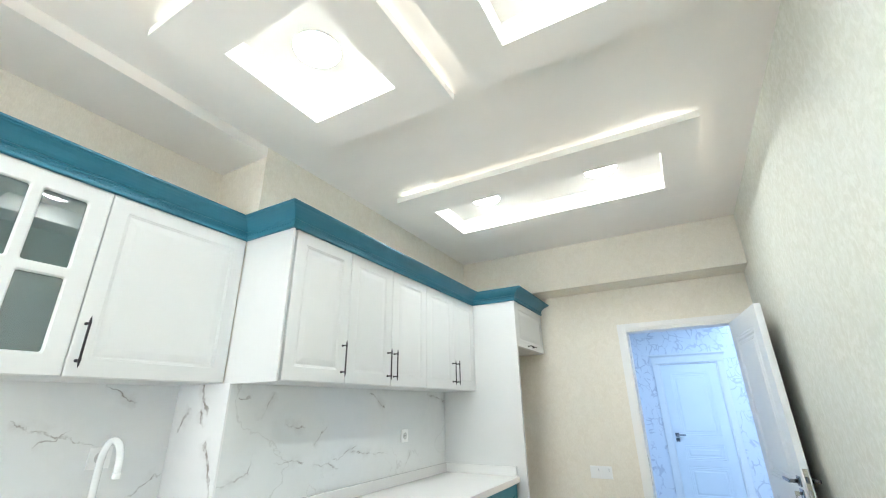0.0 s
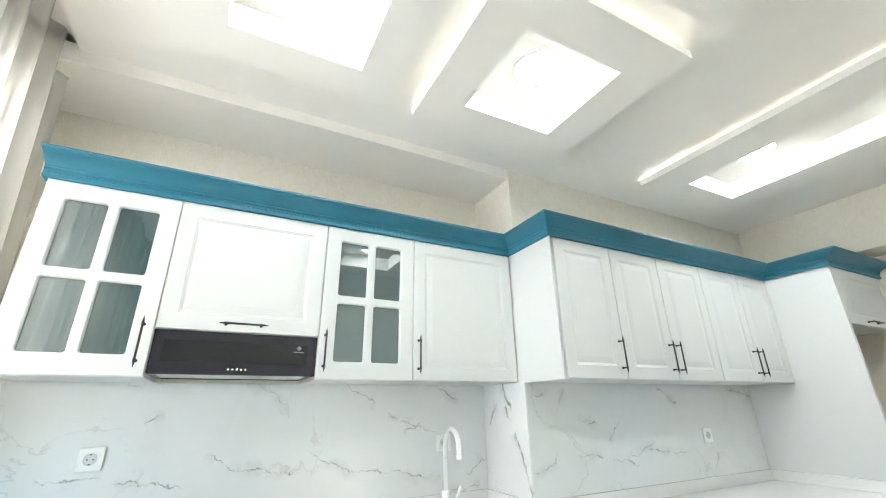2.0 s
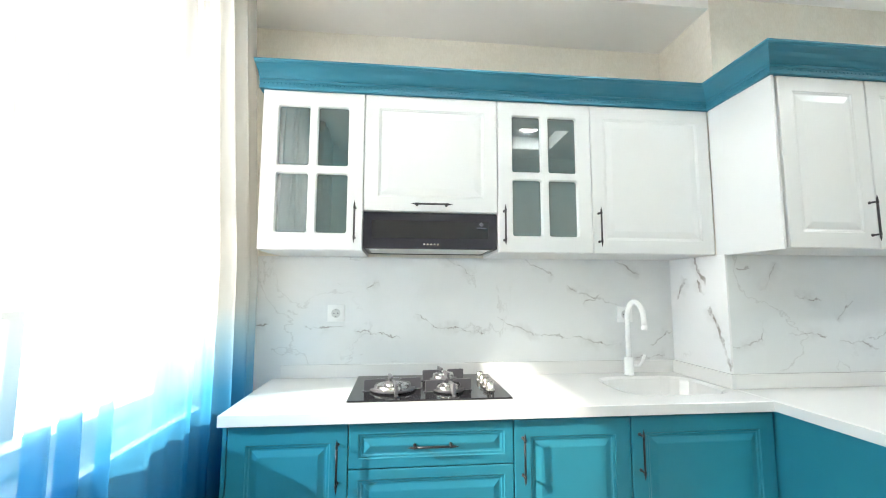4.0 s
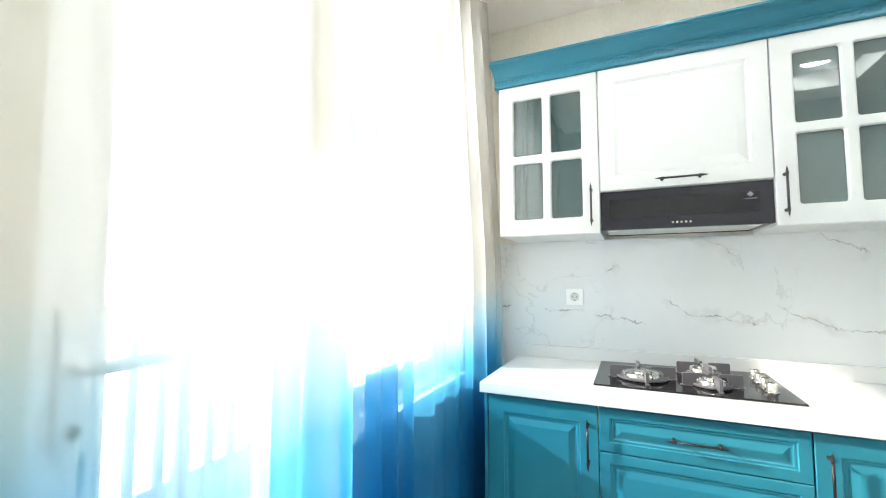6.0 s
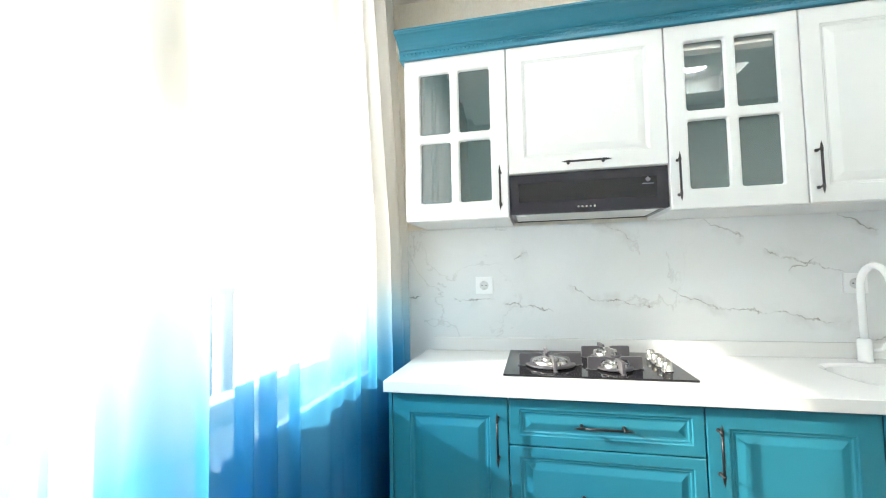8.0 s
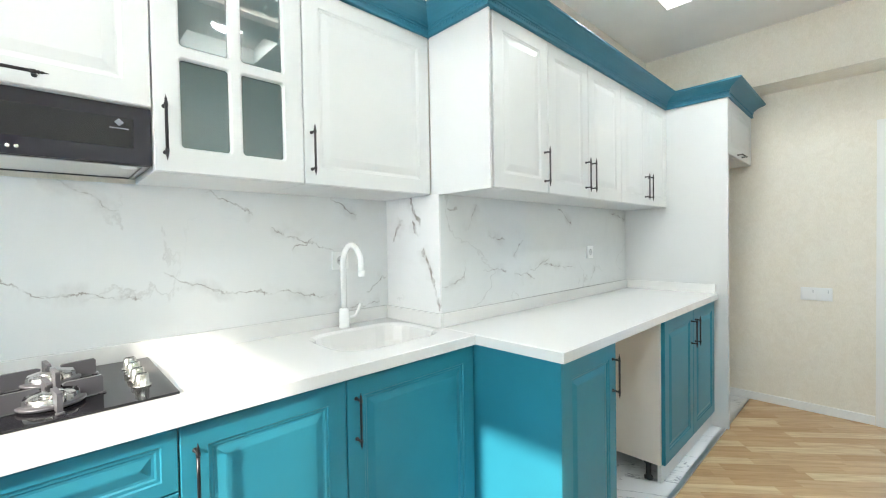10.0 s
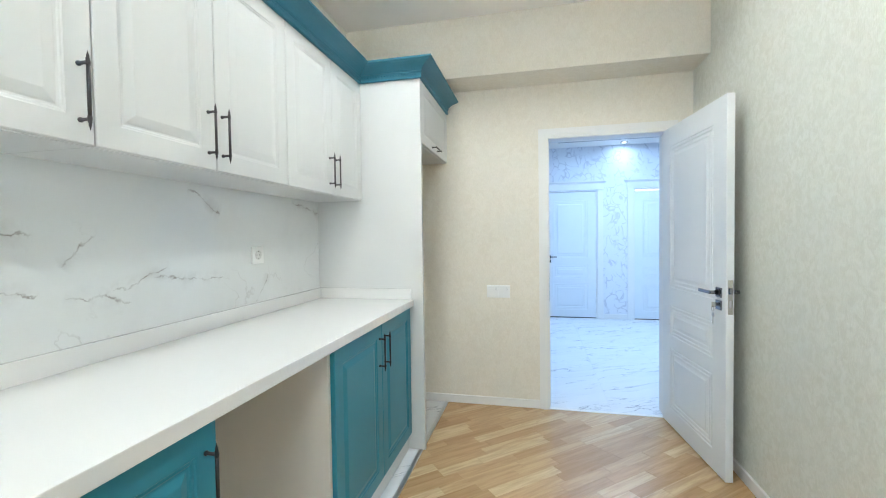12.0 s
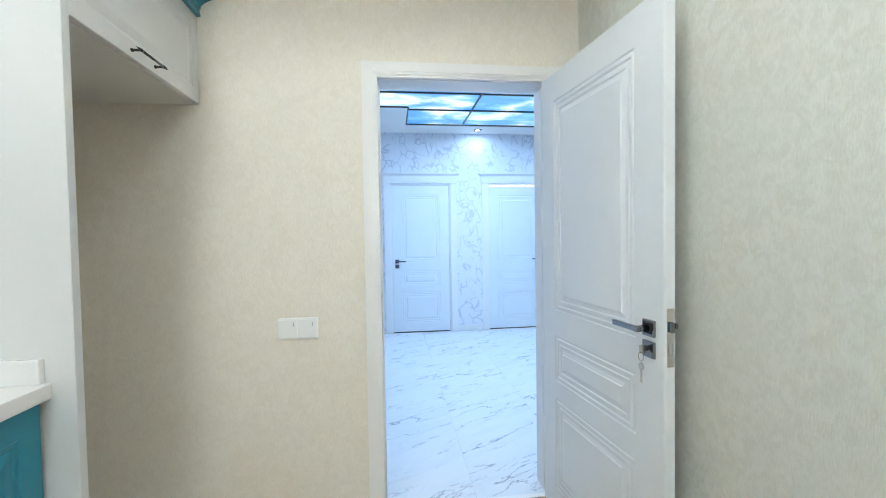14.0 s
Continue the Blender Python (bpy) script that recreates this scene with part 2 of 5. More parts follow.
M_TILE = marble("marble_floor_tile", (0.80, 0.82, 0.84), (0.24, 0.26, 0.31), 0.10, 1.6, 0.010, (0.0, 0.0, -0.5), 0.95, source="Object", big=0.40, stretch=(0.55, 2.3, 1.0))

M_GLASS = bpy.data.materials.new("window_glass")
M_GLASS.use_nodes = True
g_nodes = M_GLASS.node_tree.nodes
g_nodes.remove(g_nodes["Principled BSDF"])
g_clear = g_nodes.new("ShaderNodeBsdfTransparent")
g_gloss = g_nodes.new("ShaderNodeBsdfGlossy")
g_gloss.inputs["Roughness"].default_value = 0.02
g_mix = g_nodes.new("ShaderNodeMixShader")
g_mix.inputs[0].default_value = 0.06
wire(M_GLASS, g_clear.outputs[0], g_mix.inputs[1])
wire(M_GLASS, g_gloss.outputs[0], g_mix.inputs[2])
wire(M_GLASS, g_mix.outputs[0], g_nodes["Material Output"].inputs[0])

# quartz worktop with faint specks
M_QUARTZ = mat("white_quartz", (0.765, 0.755, 0.74), 0.16, IOR=1.5)
qv = mapped(M_QUARTZ, source="World")
qs = nd(M_QUARTZ, "ShaderNodeTexVoronoi", Scale=170.0)
wire(M_QUARTZ, qv, qs.inputs["Vector"])
qd = ramp(M_QUARTZ, qs.outputs["Distance"], [(0.0, (0.70, 0.66, 0.60)), (0.16, (0.765, 0.755, 0.74))])
wire(M_QUARTZ, mix(M_QUARTZ, ramp(M_QUARTZ, noise_tex(M_QUARTZ, qv, 35, 2), [(0.5, (0, 0, 0)), (0.65, (1, 1, 1))]), (0.765, 0.755, 0.74), qd), base(M_QUARTZ))

# parquet: each strip takes its own tone, with long grain and knots
M_WOOD = mat("oak_parquet", (0.5, 0.32, 0.16), 0.26, IOR=1.5)
wi = nd(M_WOOD, "ShaderNodeObjectInfo")
wg = nd(M_WOOD, "ShaderNodeNewGeometry")
wsum = nd(M_WOOD, "ShaderNodeMath")
wsum.operation = "ADD"
wire(M_WOOD, wi.outputs["Random"], wsum.inputs[0])
wire(M_WOOD, wg.outputs["Random Per Island"], wsum.inputs[1])
wfr = nd(M_WOOD, "ShaderNodeMath")
wfr.operation = "FRACT"
wire(M_WOOD, wsum.outputs[0], wfr.inputs[0])
PLANK_TURN = 41.0
wm = nd(M_WOOD, "ShaderNodeMapping", Rotation=(0, 0, radians(-PLANK_TURN)))
wire(M_WOOD, wg.outputs["Position"], wm.inputs["Vector"])
ws = nd(M_WOOD, "ShaderNodeVectorMath")
ws.operation = "MULTIPLY"
wire(M_WOOD, wm.outputs[0], ws.inputs[0])
ws.inputs[1].default_value = (2.2, 26.0, 1.0)
wc = nd(M_WOOD, "ShaderNodeCombineXYZ")
wk = nd(M_WOOD, "ShaderNodeMath")
wk.operation = "MULTIPLY"
wire(M_WOOD, wfr.outputs[0], wk.inputs[0])
wk.inputs[1].default_value = 40.0
wire(M_WOOD, wk.outputs[0], wc.inputs[2])
wa = nd(M_WOOD, "ShaderNodeVectorMath")
wire(M_WOOD, ws.outputs[0], wa.inputs[0])
wire(M_WOOD, wc.outputs[0], wa.inputs[1])
wgrain = noise_tex(M_WOOD, wa.outputs[0], 1.6, 6, 0.62, 0.6)
wtone = ramp(M_WOOD, wfr.outputs[0], [(0.0, (0.44, 0.265, 0.125)), (0.3, (0.53, 0.335, 0.165)), (0.6, (0.60, 0.405, 0.215)), (0.85, (0.70, 0.51, 0.295)), (1.0, (0.49, 0.30, 0.145))])
wcol = mix(M_WOOD, ramp(M_WOOD, wgrain, [(0.3, (0.55, 0.55, 0.55)), (0.62, (0, 0, 0))]), wtone, (0.30, 0.155, 0.06))
wire(M_WOOD, wcol, base(M_WOOD))
bumped(M_WOOD, wgrain, 0.06)

# hall wallpaper: pale ground with grey-lilac curls
M_HALLWALL = mat("curl_wallpaper", (0.8, 0.8, 0.82), 0.6)
hv = mapped(M_HALLWALL, (1, 1, 0.8), source="World")
hw = nd(M_HALLWALL, "ShaderNodeTexNoise", Scale=3.5, Detail=2.0)
wire(M_HALLWALL, hv, hw.inputs["Vector"])
hoff = nd(M_HALLWALL, "ShaderNodeVectorMath")
hoff.operation = "MULTIPLY_ADD"
wire(M_HALLWALL, hw.outputs["Color"], hoff.inputs[0])
hoff.inputs[1].default_value = (0.35, 0.35, 0.35)
wire(M_HALLWALL, hv, hoff.inputs[2])
hvo = nd(M_HALLWALL, "ShaderNodeTexVoronoi", Scale=9.5)
hvo.feature = "DISTANCE_TO_EDGE"
wire(M_HALLWALL, hoff.outputs[0], hvo.inputs["Vector"])
hline = ramp(M_HALLWALL, hvo.outputs["Distance"], [(0.0, (1, 1, 1)), (0.035, (0.8, 0.8, 0.8)), (0.09, (0, 0, 0))])
hmask = ramp(M_HALLWALL, noise_tex(M_HALLWALL, hv, 9, 3), [(0.43, (0, 0, 0)), (0.55, (1, 1, 1))])
hfac = mix(M_HALLWALL, 1.0, hline, hmask, "MULTIPLY")
wire(M_HALLWALL, mix(M_HALLWALL, hfac, (0.80, 0.81, 0.84), (0.60, 0.60, 0.645)), base(M_HALLWALL))

# printed sky on the lit hall ceiling panels
M_SKYPRINT = mat("lit_sky_print", (0.1, 0.1, 0.1), 0.2)
kv = mapped(M_SKYPRINT, (1.0, 1.9, 1), source="World")
kc = ramp(M_SKYPRINT, noise_tex(M_SKYPRINT, kv, 1.8, 6, 0.55, 0.5), [(0.40, (0.06, 0.30, 0.72)), (0.50, (0.17, 0.50, 0.90)), (0.60, (0.80, 0.92, 1.0)), (0.7, (1, 1, 1))])
wire(M_SKYPRINT, kc, M_SKYPRINT.node_tree.nodes["Principled BSDF"].inputs["Emission Color"])
M_SKYPRINT.node_tree.nodes["Principled BSDF"].inputs["Emission Strength"].default_value = 0.42


def glowing(name, colour, strength):
    return mat(name, (0.8, 0.8, 0.8), 0.5, **{"Emission Color": (*colour, 1), "Emission Strength": strength})


M_LAMP = glowing("lit_diffuser", (0.88, 0.98, 1.0), 30)
M_LAMP_LONG = glowing("lit_bright_diffuser", (0.90, 0.98, 1.0), 44)
M_STRIP = glowing("lit_led_strip", (0.97, 1.0, 0.95), 1.9)
M_STRIP_DIM = glowing("lit_dim_led_strip", (1.0, 1.0, 0.90), 0.7)
# emission of the added sheet outside that stands in for daylight
M_BRIGHT = glowing("daylight_sheet_glow", (0.95, 0.98, 1.0), 6.2)
M_SPOT = glowing("lit_spot", (0.8, 0.9, 1.0), 6)

# sheer ombre curtain: white above, blue below
M_CURTAIN = bpy.data.materials.new("sheer_ombre_cloth")
M_CURTAIN.use_nodes = True
cn = M_CURTAIN.node_tree.nodes
cn.remove(cn["Principled BSDF"])
cg = cn.new("ShaderNodeNewGeometry")
cs = cn.new("ShaderNodeSeparateXYZ")
wire(M_CURTAIN, cg.outputs["Position"], cs.inputs[0])
cw = noise_tex(M_CURTAIN, mapped(M_CURTAIN, (1.5, 1, 0.2), source="World"), 4, 2)
ch = cn.new("ShaderNodeMath")
ch.operation = "MULTIPLY_ADD"
wire(M_CURTAIN, cw, ch.inputs[0])
ch.inputs[1].default_value = 0.22
wire(M_CURTAIN, cs.outputs["Z"], ch.inputs[2])
crange = cn.new("ShaderNodeMapRange")
crange.inputs[1].default_value, crange.inputs[2].default_value = 0.80, 1.42
wire(M_CURTAIN, ch.outputs[0], crange.inputs[0])
ccol = ramp(M_CURTAIN, crange.outputs[0], [(0.0, (0.02, 0.31, 0.62)), (0.45, (0.12, 0.51, 0.79)), (0.75, (0.60, 0.82, 0.92)), (1.0, (0.90, 0.885, 0.86))])
cdif = cn.new("ShaderNodeBsdfDiffuse")
ctra = cn.new("ShaderNodeBsdfTranslucent")
cclr = cn.new("ShaderNodeBsdfTransparent")
wire(M_CURTAIN, ccol, cdif.inputs[0])
wire(M_CURTAIN, ccol, ctra.inputs[0])
wire(M_CURTAIN, mix(M_CURTAIN, 0.6, (1, 1, 1), ccol), cclr.inputs[0])
cm1, cm2 = cn.new("ShaderNodeMixShader"), cn.new("ShaderNodeMixShader")
wire(M_CURTAIN, ramp(M_CURTAIN, crange.outputs[0], [(0.0, (0.62, 0.62, 0.62)), (0.9, (0.36, 0.36, 0.36))]), cm1.inputs[0])
wire(M_CURTAIN, ramp(M_CURTAIN, crange.outputs[0], [(0.0, (0.46, 0.46, 0.46)), (0.6, (0.66, 0.66, 0.66)), (1.0, (0.70, 0.70, 0.70))]), cm2.inputs[0])
wire(M_CURTAIN, cdif.outputs[0], cm1.inputs[1])
wire(M_CURTAIN, ctra.outputs[0], cm1.inputs[2])
wire(M_CURTAIN, cm1.outputs[0], cm2.inputs[1])
wire(M_CURTAIN, cclr.outputs[0], cm2.inputs[2])
wire(M_CURTAIN, cm2.outputs[0], cn["Material Output"].inputs[0])


# ---- shapes ----
def box(bm, x0, x1, y0, y1, z0, z1, bevel=0.0):
    m = Matrix.LocRotScale(((x0 + x1) / 2, (y0 + y1) / 2, (z0 + z1) / 2), None, (abs(x1 - x0), abs(y1 - y0), abs(z1 - z0)))
    made = bmesh.ops.create_cube(bm, size=1, matrix=m)
    if bevel:
        edges = {e for v in made["verts"] for e in v.link_edges}
        bmesh.ops.bevel(bm, geom=list(edges), offset=bevel, segments=2, affect="EDGES", profile=0.6)
    return bm


def boxed(*args):
    return box(bmesh.new(), *args)


def turned(bm, at, axis, profile, seg=16):
    """A turned shape: profile of (distance along axis, radius) from the point at."""
    axis = Vector(axis).normalized()
    u = axis.orthogonal().normalized()
    w = axis.cross(u)
    rings = []
    for d, r in profile:
        c = Vector(at) + axis * d
        rings.append([bm.verts.new(c + (u * math.cos(k * math.tau / seg) + w * math.sin(k * math.tau / seg)) * max(r, 0.0002)) for k in range(seg)])
    for a, b in zip(rings, rings[1:]):
        for k in range(seg):
            f = bm.faces.new((a[k], a[(k + 1) % seg], b[(k + 1) % seg], b[k]))
            f.smooth = True
    bm.faces.new(rings[0][::-1])
    bm.faces.new(rings[-1])
    return bm


def tube(bm, points, radius, seg=12):
    """A bent round pipe along points."""
    rings = []
    pts = [Vector(p) for p in points]
    side = None
    for i, p in enumerate(pts):
        way = (pts[min(i + 1, len(pts) - 1)] - pts[max(i - 1, 0)]).normalized()
        side = way.orthogonal().normalized() if side is None else (side - way * side.dot(way)).normalized()
        up = way.cross(side)
        rings.append([bm.verts.new(p + (side * math.cos(k * math.tau / seg) + up * math.sin(k * math.tau / seg)) * radius) for k in range(seg)])
    for a, b in zip(rings, rings[1:]):
        for k in range(seg):
            bm.faces.new((a[k], a[(k + 1) % seg], b[(k + 1) % seg], b[k])).smooth = True
    bm.faces.new(rings[0][::-1])
    bm.faces.new(rings[-1])
    return bm


def ring_points(x0, y0, x1, y1, r, k=4):
    r = max(r, 0.0)
    out = []
    for cx, cy, a0 in ((x1 - r, y1 - r, 0), (x0 + r, y1 - r, 90), (x0 + r, y0 + r, 180), (x1 - r, y0 + r, 270)):
        for i in range(k + 1):
            a = radians(a0 + 90 * i / k)
            out.append((cx + r * math.cos(a), cy + r * math.sin(a)))
    return out


def plate(bm, w, h, depth, holes, place, cap_back=True):
    """A board in (u, v, n), n towards the viewer, with relief fields or openings. holes: (u0, v0, u1, v1, rings, closed);
    rings of (inset, n, corner radius)."""
    us = sorted({0.0, w, *[q for s in holes for q in (s[0], s[2])]})
    vs = sorted({0.0, h, *[q for s in holes for q in (s[1], s[3])]})
    e = 0.0025

    def put(u, v, n):
        return bm.verts.new(place @ Vector((u, v, n)))

    def edge(u, v):
        return min(max(u, e), w - e), min(max(v, e), h - e)

    for u0, u1 in zip(us, us[1:]):
        for v0, v1 in zip(vs, vs[1:]):
            cu, cv = (u0 + u1) / 2, (v0 + v1) / 2
            if any(s[0] < cu < s[2] and s[1] < cv < s[3] for s in holes):
                continue
            bm.faces.new([put(*edge(u, v), 0) for u, v in ((u0, v0), (u1, v0), (u1, v1), (u0, v1))])
    loops = [(e, 0.0), (0.0, -e), (0.0, -depth)]
    rings = [[put(*p, n) for p in ((i, i), (w - i, i), (w - i, h - i), (i, h - i))] for i, n in loops]
    for a, b in zip(rings, rings[1:]):
        for k in range(4):
            bm.faces.new((b[k], b[(k + 1) % 4], a[(k + 1) % 4], a[k]))
    through_holes = [s for s in holes if not s[5]]
    if cap_back and not through_holes:
        bm.faces.new(rings[-1][::-1])
    for u0, v0, u1, v1, steps, closed in holes:
        last = None
        for inset, n, r in steps:
            pts = [put(a, b, n) for a, b in ring_points(u0 + inset, v0 + inset, u1 - inset, v1 - inset, r)]
            if last:
                for k in range(len(pts)):
                    bm.faces.new((last[k], last[(k + 1) % len(pts)], pts[(k + 1) % len(pts)], pts[k]))
            last = pts
        if closed:
            bm.faces.new(last)
    bmesh.ops.remove_doubles(bm, verts=bm.verts[:], dist=0.00004)
    return bm


def holed(bm, x0, x1, y0, y1, z0, z1, axis, holes):
    """A slab with rectangular openings; axis: the thin direction; holes in the two other coordinates."""
    a0, a1, b0, b1 = {"x": (y0, y1, z0, z1), "y": (x0, x1, z0, z1), "z": (x0, x1, y0, y1)}[axis]
    A = sorted({a0, a1, *[q for s in holes for q in s[:2] if a0 < q < a1]})
    Bs = sorted({b0, b1, *[q for s in holes for q in s[2:] if b0 < q < b1]})

    def solid(i, j):
        if not (0 <= i < len(A) - 1 and 0 <= j < len(Bs) - 1):
            return False
        ca, cb = (A[i] + A[i + 1]) / 2, (Bs[j] + Bs[j + 1]) / 2
        return not any(s[0] < ca < s[1] and s[2] < cb < s[3] for s in holes)

    t0, t1 = {"x": (x0, x1), "y": (y0, y1), "z": (z0, z1)}[axis]

    def v(a, b, t):
        return bm.verts.new({"x": (t, a, b), "y": (a, t, b), "z": (a, b, t)}[axis])

    for i in range(len(A) - 1):
        for j in range(len(Bs) - 1):
            if not solid(i, j):
                continue
            p, q, r, s = A[i], A[i + 1], Bs[j], Bs[j + 1]
            for t in (t0, t1):
                bm.faces.new([v(p, r, t), v(q, r, t), v(q, s, t), v(p, s, t)])
            for di, dj, (c, d) in ((-1, 0, ((p, r), (p, s))), (1, 0, ((q, r), (q, s))), (0, -1, ((p, r), (q, r))), (0, 1, ((p, s), (q, s)))):
                if not solid(i + di, j + dj):
                    bm.faces.new([v(*c, t0), v(*d, t0), v(*d, t1), v(*c, t1)])
    bmesh.ops.remove_doubles(bm, verts=bm.verts[:], dist=0.0001)
    bmesh.ops.recalc_face_normals(bm, faces=bm.faces[:])
    return bm


def swept(bm, path, profile, ends=True):
    """A moulding along a level path of (x, y); profile of (outward to the right of the way, z), mitred at the corners."""
    pts = [Vector(p) for p in path]
    rings = []
    for i, p in enumerate(pts):
        ways = []
        if i > 0:
            ways.append((p - pts[i - 1]).normalized())
        if i < len(pts) - 1:
            ways.append((pts[i + 1] - p).normalized())
        ns = [Vector((d.y, -d.x)) for d in ways]
        n = ns[0] if len(ns) == 1 else (ns[0] + ns[1]) / (1 + ns[0].dot(ns[1]))
        rings.append([bm.verts.new((p.x + n.x * o, p.y + n.y * o, z)) for o, z in profile])
    for a, b in zip(rings, rings[1:]):
        for k in range(len(profile)):
            j = (k + 1) % len(profile)
            bm.faces.new((a[k], b[k], b[j], a[j]))
    if ends:
        bm.faces.new(rings[0])
        bm.faces.new(rings[-1][::-1])
    bmesh.ops.recalc_face_normals(bm, faces=bm.faces[:])
    return bm


def mesh_of(name, bm, material):
    me = bpy.data.meshes.new(name)
    bm.to_mesh(me)
    bm.free()
    me.materials.append(material)
    return me


def part(name, bm, material, parent=None, label=""):
    """One mesh object, from a bmesh or a finished mesh, under a thing or a part."""
    me = bm if isinstance(bm, bpy.types.Mesh) else mesh_of(name, bm, material)
    ob = new(name, me)
    if parent:
        ob.parent = parent
    if label:
        tagged(ob, label)
    return ob


def thing(name, label, category, group=""):
    return tagged(new(name), label, category, group)


def setting(name, bm, material, label="", category=""):
    return tagged(part(name, bm, material), label, category, kind="structure")


def facing(x, y, z, way):
    """Local (u, v, n) of a board whose front looks along way, lower corner at x, y, z as seen from the front."""
    n = {"+x": Vector((1, 0, 0)), "-x": Vector((-1, 0, 0)), "-y": Vector((0, -1, 0)), "+y": Vector((0, 1, 0))}[way] if isinstance(way, str) else Vector(way)
    u = Vector((0, 0, 1)).cross(n)
    m = Matrix((u, (0, 0, 1), n)).transposed().to_4x4()
    m.translation = (x, y, z)
    return m

# ---- the kitchen's shell ----
X_NICHE, X_WALL, X_RIGHT, Y_WIN, Y_END, Y_STEP = -2.11, -1.71, 0.70, -0.92, 4.155, 1.385
Z_CEIL, Z_SOFFIT, Z_BEAM, Z_PANEL = 2.81, 2.75, 2.40, 2.735
SQUARES = [(-1.40, -0.57, 0.60, 1.50), (-1.40, -0.57, -0.40, 0.50), (-0.45, 0.42, 0.60, 1.50), (-0.45, 0.42, -0.40, 0.50)]
RECESSES = [(-1.232, -0.757, 0.80, 1.297), (-1.232, -0.757, -0.204, 0.30), (-0.257, 0.225, 0.80, 1.32), (-0.257, 0.225, -0.204, 0.30)]
LONG, LONG_HOLE = (-1.40, 0.43, 2.215, 3.09), (-1.245, 0.24, 2.475, 2.945)

setting("wall_west", boxed(X_NICHE - 0.15, X_NICHE, -1.17, Y_STEP + 0.3, -0.02, 3.0), M_WALL, "cream mottled wallpapered wall above the worktop", "wall")
setting("wall_west_step", boxed(X_NICHE, X_WALL, Y_STEP, Y_END, -0.02, 3.0), M_WALL, "cream mottled wallpapered wall standing forward", "wall")
setting("wall_east", boxed(X_RIGHT, X_RIGHT + 0.15, -1.17, Y_END, -0.02, 3.0), M_WALL_WINDOW_LIT, "cream wallpapered wall, pearly mottled print, cool window light in its colour", "wall")
setting("wall_north", holed(bmesh.new(), -2.4, 0.85, Y_END, Y_END + 0.14, -0.02, 3.0, "y", [(-0.285, 0.556, -0.03, 2.02)]), M_WALL, "cream wallpapered end wall round the doorway", "wall")
setting("wall_south", holed(bmesh.new(), X_NICHE, X_RIGHT, Y_WIN - 0.25, Y_WIN, -0.02, 3.0, "y", [(-0.86, -0.165, 0.02, 2.62), (-1.75, -0.8601, 0.87, 2.62)]), M_WALL, "cream window wall behind the sheer curtain", "wall")
setting("ceiling", holed(bmesh.new(), X_WALL, X_RIGHT, -0.76, 3.87, Z_CEIL, Z_CEIL + 0.03, "z", [(a - 0.0125, b + 0.0125, c - 0.0125, d + 0.0125) for a, b, c, d in RECESSES + [LONG_HOLE]]), M_CEIL, "smooth off-white painted suspended ceiling", "ceiling")
setting("ceiling_niche", boxed(X_NICHE, X_WALL, Y_WIN, Y_STEP, Z_SOFFIT, 2.84), M_CEIL, "lowered off-white ceiling strip over the wall cabinets", "ceiling")
setting("ceiling_pocket", boxed(X_WALL, X_RIGHT, Y_WIN, -0.76, 2.88, 2.91), M_CEIL, "off-white curtain pocket in the ceiling", "ceiling")
setting("ceiling_slab", boxed(-2.4, 0.9, -1.2, 4.3, 2.93, 3.02), M_CEIL, "plain slab above the suspended ceiling", "ceiling")
setting("beam", boxed(X_WALL, X_RIGHT, 3.87, Y_END, Z_BEAM, 3.0), M_WALL, "wallpapered beam across the end of the room", "beam")


